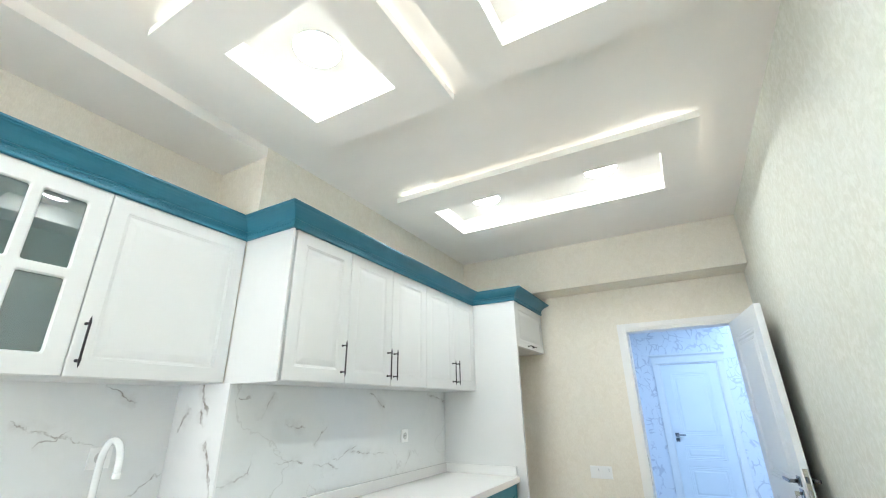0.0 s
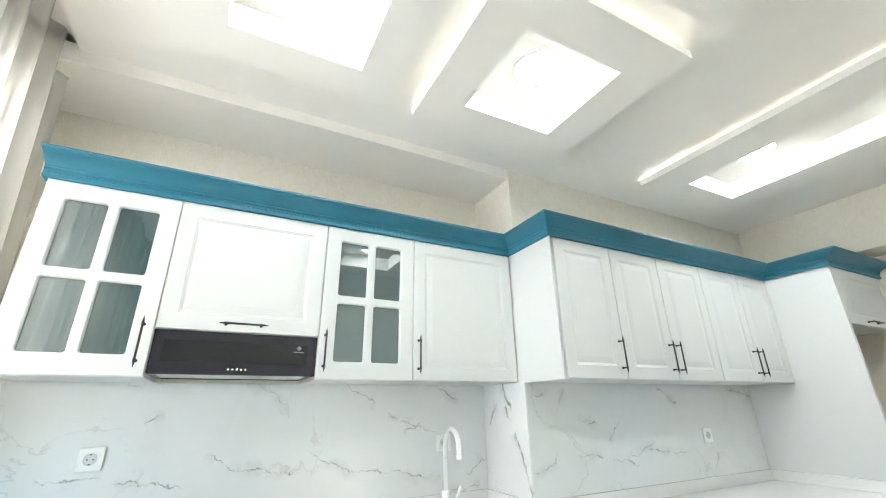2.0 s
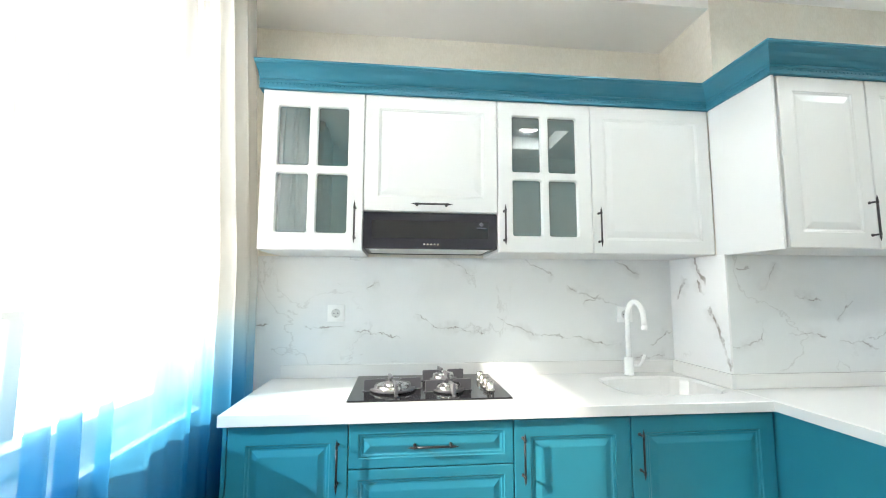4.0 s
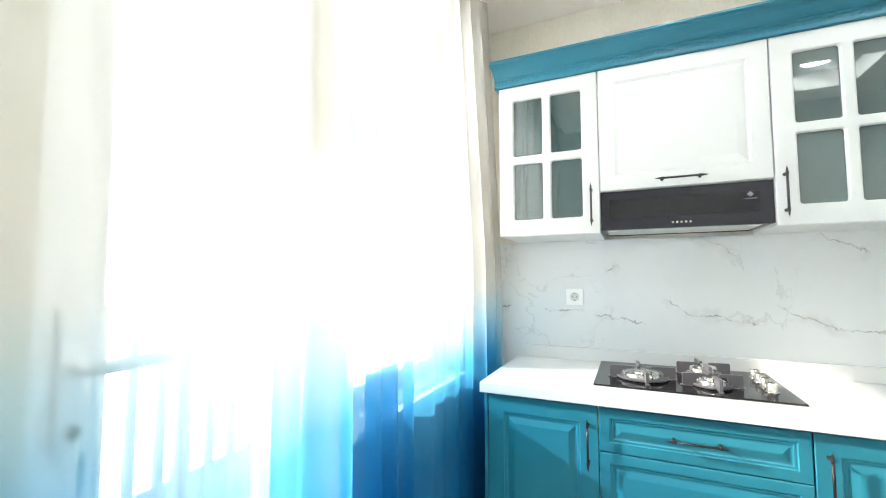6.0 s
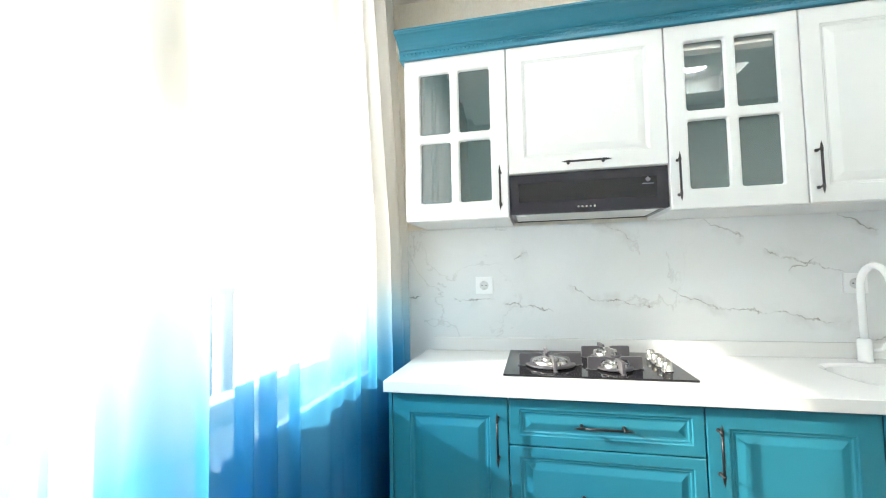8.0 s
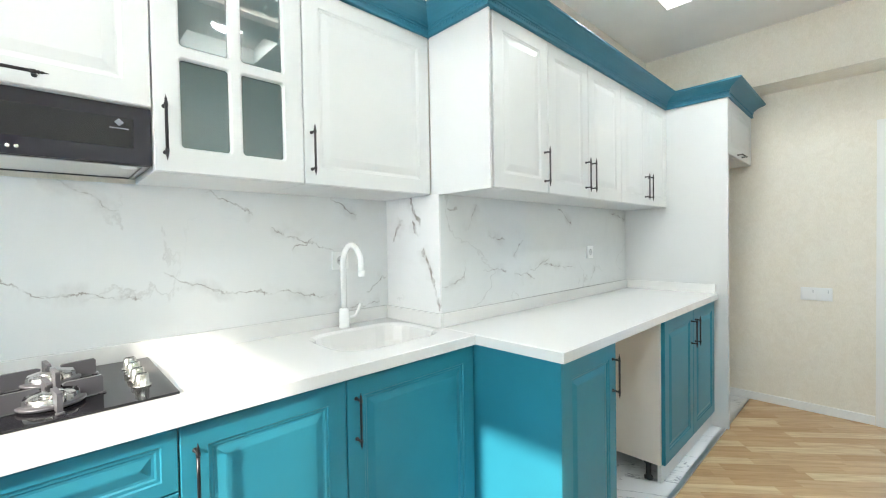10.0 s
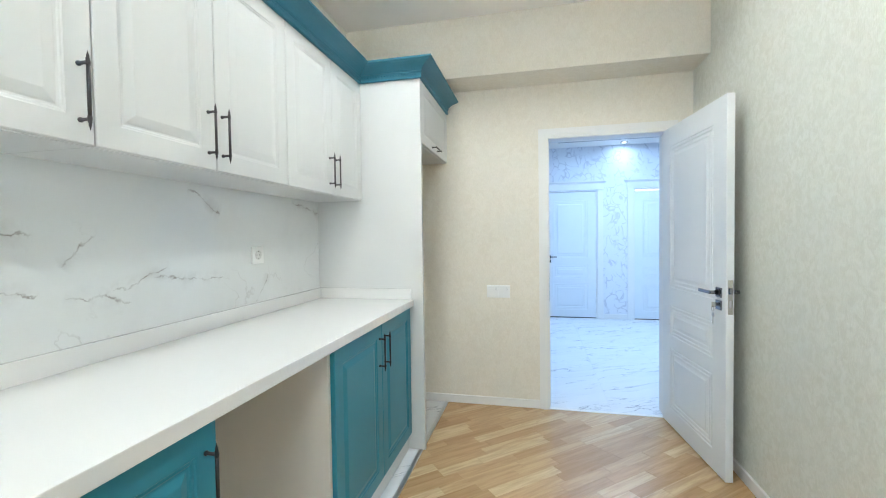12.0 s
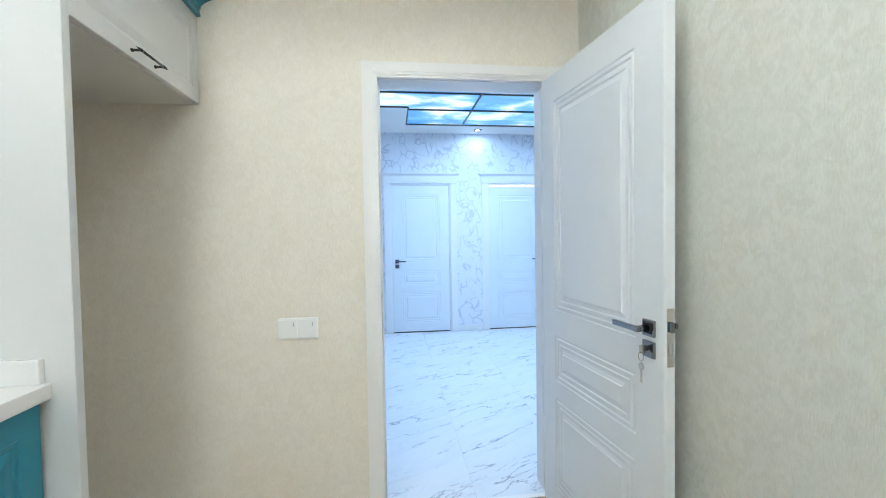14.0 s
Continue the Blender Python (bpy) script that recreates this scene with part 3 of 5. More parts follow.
def ceiling_box(name, outer, hole, lamps, lit, label):
    """A hanging plasterboard box with a lit recess; lit: the sides (-x, +x, -y, +y) that hide a light strip above the edge."""
    t = tagged(thing(name, label, "ceiling panel", "lit ceiling boxes"), kind="structure")
    x0, x1, y0, y1 = outer
    part("panel", holed(bmesh.new(), x0, x1, y0, y1, Z_PANEL, Z_PANEL + 0.040, "z", [hole]), M_CEIL, t)
    a, b, c, d = hole
    s = [0.075 if q else 0.003 for q in lit]
    n = (x0 + s[0], x1 - s[1], y0 + s[2], y1 - s[3])
    part("neck", holed(bmesh.new(), *n, Z_PANEL + 0.0405, Z_CEIL - 0.001, "z", [hole]), M_CEIL, t)
    part("recess_wall", holed(bmesh.new(), a - 0.012, b + 0.012, c - 0.012, d + 0.012, Z_CEIL, 2.858, "z", [hole]), M_CEIL, t)
    part("recess_top", boxed(a - 0.012, b + 0.012, c - 0.012, d + 0.012, 2.8585, 2.872), M_CEIL, t)
    z0, z1 = Z_CEIL - 0.026, Z_CEIL - 0.004
    strips = ((n[0] - 0.010, n[0] - 0.002, n[2], n[3]), (n[1] + 0.002, n[1] + 0.010, n[2], n[3]), (n[0], n[1], n[2] - 0.010, n[2] - 0.002), (n[0], n[1], n[3] + 0.002, n[3] + 0.010))
    for side, (q, strip) in enumerate(zip(lit, strips)):
        if not q:
            continue
        if side == 2 and x1 - x0 > 1.2:
            # a long run: two strong ends joined by a weaker length
            for u0, u1, glow in ((n[0], n[0] + 0.30, M_STRIP), (n[0] + 0.301, n[1] - 0.401, M_STRIP_DIM), (n[1] - 0.40, n[1], M_STRIP)):
                part("led_strip", boxed(u0, u1, strip[2], strip[3], z0, z1), glow, t, "glowing white light strip")
        else:
            part("led_strip", boxed(*strip, z0, z1), M_STRIP, t, "glowing white light strip")
    for lx, ly in lamps:
        rim = part("lamp_rim", turned(bmesh.new(), (lx, ly, 2.8583), (0, 0, -1), [(0, 0.1005), (0.0055, 0.1005), (0.0065, 0.0992), (0.004, 0.0985)], 40), M_PLASTIC, t, "white round lamp rim")
        part("diffuser", turned(bmesh.new(), (lx, ly, 2.8552), (0, 0, -1), [(0, 0.098), (0.003, 0.096), (0.008, 0.085), (0.011, 0.060), (0.0125, 0.030), (0.013, 0.001)], 40), M_LAMP_LONG if len(lamps) > 1 else M_LAMP, rim, "glowing round diffuser")
    return t


SLOTS = [(0, 1, 1, 0), (0, 1, 0, 1), (1, 0, 1, 0), (1, 0, 0, 1)]
for outer, hole, lit in zip(SQUARES, RECESSES, SLOTS):
    ceiling_box("ceiling_light_box", outer, hole, [((hole[0] + hole[1]) / 2, (hole[2] + hole[3]) / 2)], lit, "off-white square ceiling box with a glowing recess")
ceiling_box("ceiling_light_box", LONG, LONG_HOLE, LAMPS[4:], (0, 1, 1, 0), "long off-white ceiling box with two glowing lamps")

# ---- splashback and trims ----
setting("backsplash_niche", boxed(X_NICHE, X_NICHE + 0.01, Y_WIN, Y_STEP, 0.86, 1.525), M_SPLASH, "polished white marble splashback with grey veins", "splashback")
setting("backsplash_side", boxed(X_NICHE + 0.012, X_WALL + 0.01, Y_STEP - 0.01, Y_STEP, 0.9, 1.525), M_SPLASH_BOLD, "polished white marble splashback return", "splashback")
setting("backsplash_step", boxed(X_WALL, X_WALL + 0.0095, Y_STEP, 3.39, 0.9, 1.525), M_SPLASH_STEP, "polished white marble splashback with grey veins", "splashback")
setting("baseboard_north", box(bmesh.new(), X_WALL, -0.335, Y_END - 0.014, Y_END, 0.0, 0.062, 0.003), M_TRIM, "white painted skirting board", "skirting")
setting("baseboard_east", box(bmesh.new(), X_RIGHT - 0.014, X_RIGHT, -0.9, Y_END - 0.002, 0.0, 0.062, 0.003), M_TRIM, "white painted skirting board", "skirting")
setting("floor", boxed(-2.3, 0.85, -1.2, 4.16, -0.12, -0.014), M_CONCRETE, "screed under the kitchen floor", "floor")
setting("floor_strip", box(bmesh.new(), -1.058, -1.034, Y_WIN, Y_END - 0.02, -0.013, 0.005, 0.002), M_STEEL, "metal strip between parquet and tiles", "trim")

# ---- cabinets ----
RAISED = [(0.0, 0.0, 0.0), (0.003, -0.0022, 0.002), (0.007, -0.0028, 0.002), (0.010, -0.0048, 0.002), (0.015, -0.0050, 0.002), (0.019, -0.0040, 0.002), (0.037, -0.0008, 0.002), (0.043, 0.0002, 0.002)]
RAISED_BASE = [(0.0, 0.0, 0.0), (0.003, -0.004, 0.001), (0.010, -0.004, 0.001), (0.014, -0.007, 0.001), (0.020, -0.007, 0.001), (0.040, -0.001, 0.001), (0.044, -0.0005, 0.001)]
OPEN = [(0.0, 0.0, 0.0), (0.001, 0.0, 0.012), (0.006, -0.005, 0.010), (0.006, -0.020, 0.010)]


def handle_mesh(length):
    """A slim bar handle with turned finials on two posts, along local z, standing out along x."""
    bm = bmesh.new()
    out, half = 0.030, length / 2
    turned(bm, (out, 0, -half * 0.78), (0, 0, 1), [(0, 0.0042), (half * 1.56, 0.0042)], 10)
    for s in (-1, 1):
        z = s * half * 0.80
        turned(bm, (out, 0, z), (0, 0, s), [(-0.007, 0.0050), (0.003, 0.0054), (0.005, 0.0034), (0.008, 0.0050), (0.011, 0.0028), (0.014, 0.0038), (0.018, 0.0022), (0.027, 0.0005)], 10)
        turned(bm, (0.0, 0, z), (1, 0, 0), [(0, 0.0062), (0.004, 0.0062), (0.006, 0.0040), (out, 0.0040)], 10)
    return mesh_of("handle", bm, M_METAL)


HANDLE = handle_mesh(0.165)


def put_handle(parent, x, y, z, flat=False, turn=0):
    h = part("handle", HANDLE, None, parent, "dark bronze bar handle with finials")
    h.matrix_basis = pose(x, y, z, 90 if flat else 0, 0, turn)
    return h


def front(parent, name, material, x, y0, y1, z0, z1, rings, margin, gap=0.0018, label=""):
    """A cabinet front that looks along +x, with a raised field."""
    w, h = y1 - y0 - 2 * gap, z1 - z0 - 2 * gap
    fields = [(margin, margin, w - margin, h - margin, rings, True)] if rings else []
    return part(name, plate(bmesh.new(), w, h, 0.019, fields, facing(x, y0 + gap, z0 + gap, "+x")), material, parent, label)


def glass_front(parent, x, y0, y1, z0, z1):
    gap = 0.0018
    w, h = y1 - y0 - 2 * gap, z1 - z0 - 2 * gap
    m, bar = 0.063, 0.026
    us, vs = (m, (w - bar) / 2, (w + bar) / 2, w - m), (m + 0.006, (h - bar) / 2, (h + bar) / 2, h - m)
    holes = [(us[i], vs[j], us[i + 1], vs[j + 1], OPEN, False) for i in (0, 2) for j in (0, 2)]
    d = part("door", plate(bmesh.new(), w, h, 0.019, holes, facing(x, y0 + gap, z0 + gap, "+x")), M_WHITE, parent, "white cabinet door with four panes")
    for a, b, c, e, _, _ in holes:
        part("pane", boxed(x - 0.0185, x - 0.0145, y0 + gap + a, y0 + gap + c, z0 + gap + b, z0 + gap + e), M_PANE, d, "smoked grey-green glass pane")
    return d


XU, XR, XB, XBR = -1.752, -1.400, -1.508, -1.100
ZU0, ZU1 = 1.525, 2.238


def wall_unit(label, x, back, y0, y1, z0, doors):
    u = thing("wall_cabinet", label, "cabinet", "white wall cabinets")
    part("body", box(bmesh.new(), back, x - 0.0205, y0 + 0.0008, y1 - 0.0008, z0, ZU1, 0.001), M_WHITE, u)
    for a, b, kind, side in doors:
        if kind == "glass":
            d = glass_front(u, x, a, b, z0, ZU1)
        else:
            d = front(u, "door", M_WHITE, x, a, b, z0, ZU1, RAISED, 0.062)
        if side == "low":
            put_handle(d, x, (a + b) / 2, z0 + 0.030, True)
        else:
            put_handle(d, x, b - 0.034 if side == "right" else a + 0.028, z0 + 0.122)
    return u


wall_unit("white wall cabinet with a smoked glass door beside the curtain", XU, X_NICHE + 0.011, -0.730, -0.286, ZU0, [(-0.730, -0.286, "glass", "right")])
wall_unit("white lift-up wall cabinet above the black hood", XU, X_NICHE + 0.011, -0.286, 0.319, 1.703, [(-0.286, 0.319, "plain", "low")])
wall_unit("white wall cabinet with a four-pane smoked glass door", XU, X_NICHE + 0.011, 0.319, 0.768, ZU0, [(0.319, 0.768, "glass", "left")])
wall_unit("white wall cabinet with one raised-panel door", XU, X_NICHE + 0.011, 0.768, 1.386, ZU0, [(0.768, 1.376, "plain", "left")])
deep = wall_unit("white deep wall cabinet with one raised-panel door", XR, X_WALL + 0.011, 1.390, 1.806, ZU0, [(1.403, 1.806, "plain", "right")])
wall_unit("white wall cabinet with a pair of raised-panel doors", XR, X_WALL + 0.011, 1.806, 2.612, ZU0, [(1.806, 2.200, "plain", "right"), (2.200, 2.612, "plain", "left")])
wall_unit("white wall cabinet with paired panel doors beside the tall panel", XR, X_WALL + 0.011, 2.612, 3.392, ZU0, [(2.612, 3.020, "plain", "right"), (3.020, 3.392, "plain", "left")])
part("side_panel", box(bmesh.new(), XU + 0.001, XR, 1.378, 1.3895, ZU0 - 0.004, ZU1, 0.001), M_WHITE, deep, "white lacquered end panel")

tall = thing("tall_panel", "tall white panel beside the empty fridge space", "panel")
part("board", box(bmesh.new(), X_WALL, -1.0222, 3.394, 3.420, 0.0, ZU1, 0.0008), M_WHITE, tall)
part("edge_band", box(bmesh.new(), -1.0220, -1.020, 3.3937, 3.4203, 0.0, ZU1, 0.0008), M_WHITE, tall, "white front edge band")

fridge = thing("fridge_top_cabinet", "white overhead cabinet above the empty fridge space", "cabinet", "white wall cabinets")
part("body", box(bmesh.new(), X_WALL, -1.0425, 3.4215, Y_END - 0.003, 1.862, ZU1, 0.001), M_WHITE, fridge)
fd = front(fridge, "door", M_WHITE, -1.020, 3.422, Y_END - 0.006, 1.862, ZU1, RAISED, 0.055)
put_handle(fd, -1.020, 3.745, 1.888, True)

# crown moulding with a small egg-and-dart row
crown_line = [(XU, -0.745), (XU, 1.376), (XR, 1.376), (XR, 3.390), (-1.020, 3.390), (-1.020, Y_END - 0.004)]
crown = thing("crown_moulding", "teal painted crown moulding along the wall cabinets", "moulding")
CROWN = [(-0.05, 2.237), (0.012, 2.237), (0.014, 2.240), (0.014, 2.249), (0.011, 2.251), (0.011, 2.268), (0.015, 2.270), (0.017, 2.276), (0.013, 2.279), (0.017, 2.281), (0.024, 2.289), (0.036, 2.298), (0.052, 2.307), (0.070, 2.314), (0.084, 2.317), (0.086, 2.320), (0.092, 2.321), (0.094, 2.324), (0.093, 2.331), (-0.05, 2.331)]
part("cornice", swept(bmesh.new(), crown_line, CROWN), M_CROWN, crown)
beads = bmesh.new()
for (ax, ay), (bx, by) in zip(crown_line, crown_line[1:]):
    run = Vector((bx - ax, by - ay))
    n = int(run.length / 0.018)
    d = run.normalized()
    side = Vector((d.y, -d.x)) * 0.0115
    for i in range(1, n):
        p = Vector((ax, ay)) + d * (run.length * i / n) + side
        m = Matrix.LocRotScale((p.x, p.y, 2.2595), Euler((0, 0, math.atan2(d.y, d.x))), (0.0055, 0.003, 0.0065))
        bmesh.ops.create_icosphere(beads, subdivisions=1, radius=1, matrix=m)
tagged(part("bead_row", beads, M_CROWN, crown, "row of small carved beads"), kind="stuff")

# base cabinets
ZB0, ZB1 = 0.100, 0.872


def base_unit(label, x, back, y0, y1, fronts, side_material=None, top=0.879):
    u = thing("base_cabinet", label, "cabinet", "teal base cabinets")
    part("body", box(bmesh.new(), back, x - 0.0205, y0 + 0.0008, y1 - 0.0008, ZB0, top, 0.001), side_material or M_CARCASS, u)
    for kind, a, b, z0, z1, side in fronts:
        margin = 0.062 if kind == "door" else 0.034
        d = front(u, kind, M_TEAL, x, a, b, z0, z1, RAISED_BASE, margin)
        if kind == "drawer":
            put_handle(d, x, (a + b) / 2, (z0 + z1) / 2, True)
        else:
            put_handle(d, x, b - 0.036 if side == "right" else a + 0.034, z1 - 0.134)
    return u


left_unit = base_unit("teal base cabinet with one raised-panel door beside the curtain", XB, X_NICHE + 0.011, -0.715, -0.297, [("door", -0.715, -0.297, ZB0, ZB1, "right")])
part("side_panel", box(bmesh.new(), X_NICHE + 0.011, XB, -0.730, -0.7165, 0.0, 0.879, 0.001), M_TEAL, left_unit, "teal end panel")
base_unit("teal base cabinet with three drawers under the hob", XB, X_NICHE + 0.011, -0.297, 0.312,
          [("drawer", -0.297, 0.312, 0.714, ZB1, ""), ("drawer", -0.297, 0.312, 0.409, 0.714, ""), ("drawer", -0.297, 0.312, ZB0, 0.409, "")])
base_unit("teal base cabinet with a raised-panel door", XB, X_NICHE + 0.011, 0.312, 0.774, [("door", 0.312, 0.774, ZB0, ZB1, "left")])
base_unit("teal sink cabinet with a raised-panel door", XB, X_NICHE + 0.011, 0.774, 1.384, [("door", 0.774, 1.380, ZB0, ZB1, "left")], top=0.745)
corner_unit = base_unit("teal corner base cabinet with one raised-panel door", XBR, X_WALL + 0.011, 1.402, 1.830, [("door", 1.390, 1.830, ZB0, ZB1, "right")])
part("side_panel", box(bmesh.new(), XB - 0.02, XBR - 0.0005, 1.386, 1.4005, 0.0, 0.879, 0.001), M_TEAL, corner_unit, "teal end panel")
pair_unit = base_unit("teal base cabinet with a pair of raised-panel doors", XBR, X_WALL + 0.011, 2.405, 3.392,
          [("door", 2.418, 2.912, ZB0, ZB1, "right"), ("door", 2.912, 3.388, ZB0, ZB1, "left")])


def plinth(label, material, x, y0, y1):
    p = thing("plinth", label, "plinth", "plinth boards")
    part("board", box(bmesh.new(), x - 0.018, x, y0, y1, 0.0, 0.097, 0.001), material, p)


plinth("white plinth board under the pair of doors", M_WHITE, -1.122, 2.42, 3.393)
plinth("white plinth board under the corner cabinet", M_WHITE, -1.150, 1.41, 1.82)
plinth("white plinth board under the long cabinet run", M_WHITE, -1.560, -0.71, 1.384)
part("foot", turned(bmesh.new(), (-1.19, 2.43, 0.0), (0, 0, 1), [(0, 0.022), (0.012, 0.022), (0.016, 0.013), (0.085, 0.013), (0.088, 0.024), (0.0985, 0.024)], 16), M_DARK, pair_unit, "black plastic foot")

# worktop with an integrated basin
top = thing("worktop", "white speckled quartz worktop with a moulded basin", "worktop")
wt = bmesh.new()
SINK = (-2.000, 0.838, -1.610, 1.345)
steps = [(0.0, 0.0, 0.0), (0.0005, 0.0, 0.125), (0.008, -0.002, 0.122), (0.018, -0.010, 0.116), (0.030, -0.08, 0.11), (0.054, -0.140, 0.10), (0.09, -0.16, 0.08)]
basin = Matrix.Translation((X_NICHE + 0.0105, -0.742, 0.92))
ox, oy = X_NICHE + 0.0105, -0.742
plate(wt, -1.486 - ox, 1.3735 + 0.742, 0.04, [(SINK[0] - ox, SINK[1] - oy, SINK[2] - ox, SINK[3] - oy, steps, True)], basin, False)
part("left_slab", wt, M_QUARTZ, top)
part("right_slab", box(bmesh.new(), X_WALL + 0.0105, -1.077, 1.3745, 3.3935, 0.88, 0.92, 0.0025), M_QUARTZ, top)
part("corner_slab", box(bmesh.new(), -1.4865, -1.077, 1.366, 1.3755, 0.8802, 0.9198, 0.002), M_QUARTZ, top)
part("drain", turned(bmesh.new(), (-1.80, 1.075, 0.759), (0, 0, 1), [(0, 0.04), (0.003, 0.04), (0.0035, 0.03), (0.002, 0.028)], 24), M_STEEL, top, "steel drain")
for a in ((ox, ox + 0.013, -0.700, 1.3745), (ox + 0.013, X_WALL + 0.028, 1.357, 1.3745), (X_WALL + 0.0105, X_WALL + 0.028, 1.3745, 3.376), (X_WALL + 0.0105, -1.092, 3.376, 3.3935)):
    part("upstand", box(bmesh.new(), *a, 0.9203, 0.984, 0.002), M_QUARTZ, top)

# hob
hob = thing("gas_hob", "black glass gas hob with iron grates set in the worktop", "hob")
HX0, HX1, HY0, HY1, HZ = -2.086, -1.610, -0.320, 0.338, 0.9205
part("glass_plate", box(bmesh.new(), HX0, HX1, HY0, HY1, HZ, HZ + 0.007, 0.0022), M_BLACKGLASS, hob)
ZH = HZ + 0.007


def burner(x, y, r, ring):
    b = part("burner", turned(bmesh.new(), (x, y, ZH), (0, 0, 1), [(0, r * 1.12), (0.005, r * 1.12), (0.008, r * 1.02), (0.012, r), (0.022, r * 0.97), (0.0240, r * 0.92), (0.025, r * 0.80), (0.020, r * 0.72)], 32), M_BURNER, hob, "grey alloy gas burner ring")
    part("cap", turned(bmesh.new(), (x, y, ZH + 0.018), (0, 0, 1), [(0, r * 0.50), (0.010, r * 0.56), (0.013, r * 0.54), (0.0150, r * 0.35), (0.0155, 0.001)], 32), M_BURNER, b)
    part("igniter", turned(bmesh.new(), (x + r * 1.05, y + r * 0.5, ZH), (0, 0, 1), [(0, 0.003), (0.030, 0.0025), (0.033, 0.001)], 8), M_NICKEL, b)
    g = bmesh.new()
    span = ring
    for k in range(4):
        a = radians(8 + 90 * k)
        c, s = math.cos(a), math.sin(a)
        pts = [(span, 0.003), (span, 0.042), (span * 0.97, 0.048), (r * 0.60, 0.048), (r * 0.45, 0.045), (r * 0.45, 0.040), (r * 1.02, 0.034), (r * 1.12, 0.024), (r * 1.16, 0.003)]
        th = 0.0052
        sides = [[g.verts.new((x + c * d - s * q, y + s * d + c * q, ZH + z)) for d, z in pts] for q in (-th, th)]
        g.faces.new(sides[0])
        g.faces.new(sides[1][::-1])
        for i in range(len(pts)):
            j = (i + 1) % len(pts)
            g.faces.new((sides[0][j], sides[0][i], sides[1][i], sides[1][j]))
        turned(g, (x + c * span * 0.985, y + s * span * 0.985, ZH), (0, 0, 1), [(0, 0.0085), (0.004, 0.0085), (0.005, 0.006)], 10)
    turned(g, (x, y, ZH + 0.0035), (0, 0, 1), [(0, r * 1.34), (0.004, r * 1.40), (0.0075, r * 1.37), (0.009, r * 1.24)], 40)
    bmesh.ops.recalc_face_normals(g, faces=g.faces[:])
    part("grate", g, M_IRON, b, "dark cast iron pan support")


burner(-1.780, -0.145, 0.070, 0.122)
burner(-1.740, 0.092, 0.047, 0.100)
burner(-1.965, 0.092, 0.047, 0.100)
rg = bmesh.new()
for r0, r1 in ((0.108, 0.111), (0.098, 0.100)):
    inner = [rg.verts.new((-1.925 + r0 * math.cos(k * math.tau / 64), -0.155 + r0 * math.sin(k * math.tau / 64), ZH + 0.0003)) for k in range(64)]
    outer = [rg.verts.new((-1.925 + r1 * math.cos(k * math.tau / 64), -0.155 + r1 * math.sin(k * math.tau / 64), ZH + 0.0003)) for k in range(64)]
    for k in range(64):
        rg.faces.new((inner[k], outer[k], outer[(k + 1) % 64], inner[(k + 1) % 64]))
part("printed_ring", rg, M_PRINT, hob, "grey printed ring")
for i in range(4):
    kx = -1.735 - 0.076 * i
    k = part("knob", turned(bmesh.new(), (kx, 0.273, ZH), (0, 0, 1), [(0, 0.021), (0.004, 0.021), (0.005, 0.0170), (0.032, 0.0160), (0.035, 0.0140), (0.0355, 0.001)], 24), M_NICKEL, hob, "brushed nickel control knob")
    part("pointer", boxed(kx - 0.0015, kx + 0.0015, 0.262, 0.284, ZH + 0.0353, ZH + 0.0365), M_DARK, k)

# hood
hood = thing("cooker_hood", "black glass cooker hood under the lift-up cabinet", "cooker hood")
hx, hy0, hy1 = -1.768, -0.285, 0.318
part("housing", box(bmesh.new(), X_NICHE + 0.012, hx - 0.012, hy0 + 0.004, hy1 - 0.004, 1.5480, 1.7005, 0.001), M_HOODGLASS, hood)
part("front_glass", box(bmesh.new(), hx - 0.011, hx, hy0, hy1, 1.540, 1.7015, 0.002), M_HOODGLASS, hood, "black glass front")
part("display", boxed(hx + 0.0004, hx + 0.0012, hy0 + 0.038, hy1 - 0.042, 1.585, 1.665), M_BLACKGLASS, hood, "darker glossy band")
rim_x0, rim_x1 = X_NICHE + 0.03, hx - 0.0115
part("lower_rim", holed(bmesh.new(), rim_x0, rim_x1, hy0 + 0.003, hy1 - 0.003, 1.5385, 1.5475, "z", [(rim_x0 + 0.014, rim_x1 - 0.016, hy0 + 0.020, hy1 - 0.020)]), M_HOODGLASS, hood, "black lower rim")
part("filter", boxed(rim_x0 + 0.0145, rim_x1 - 0.0165, hy0 + 0.075, hy1 - 0.075, 1.5420, 1.5465), M_FILTER, hood, "pale steel mesh filter")
for a, b in ((hy0 + 0.0205, hy0 + 0.0745), (hy1 - 0.0745, hy1 - 0.0205)):
    holder = part("lamp_holder", boxed(rim_x0 + 0.0145, rim_x1 - 0.0165, a, b, 1.5425, 1.5468), M_FILTER, hood)
    part("hood_lamp", turned(bmesh.new(), (hx - 0.075, (a + b) / 2, 1.5424), (0, 0, -1), [(0, 0.021), (0.002, 0.021), (0.003, 0.017)], 20), M_PLASTIC, holder, "small unlit lamp")
part("filter_latch", box(bmesh.new(), hx - 0.062, hx - 0.034, -0.045, 0.045, 1.5395, 1.5418, 0.0008), M_STEEL, hood)
for i in range(5):
    part("button", turned(bmesh.new(), (hx, 0.016 + (i - 2) * 0.0155, 1.559), (1, 0, 0), [(0, 0.0048), (0.003, 0.0046), (0.0035, 0.003)], 12), M_NICKEL, hood, "round metal button")
badge = bmesh.new()
bmesh.ops.create_circle(badge, cap_ends=True, segments=4, radius=0.011, matrix=pose(hx + 0.0016, 0.245, 1.652, 90, 0, 90))
part("badge", badge, M_EMBLEM, hood, "small grey emblem")
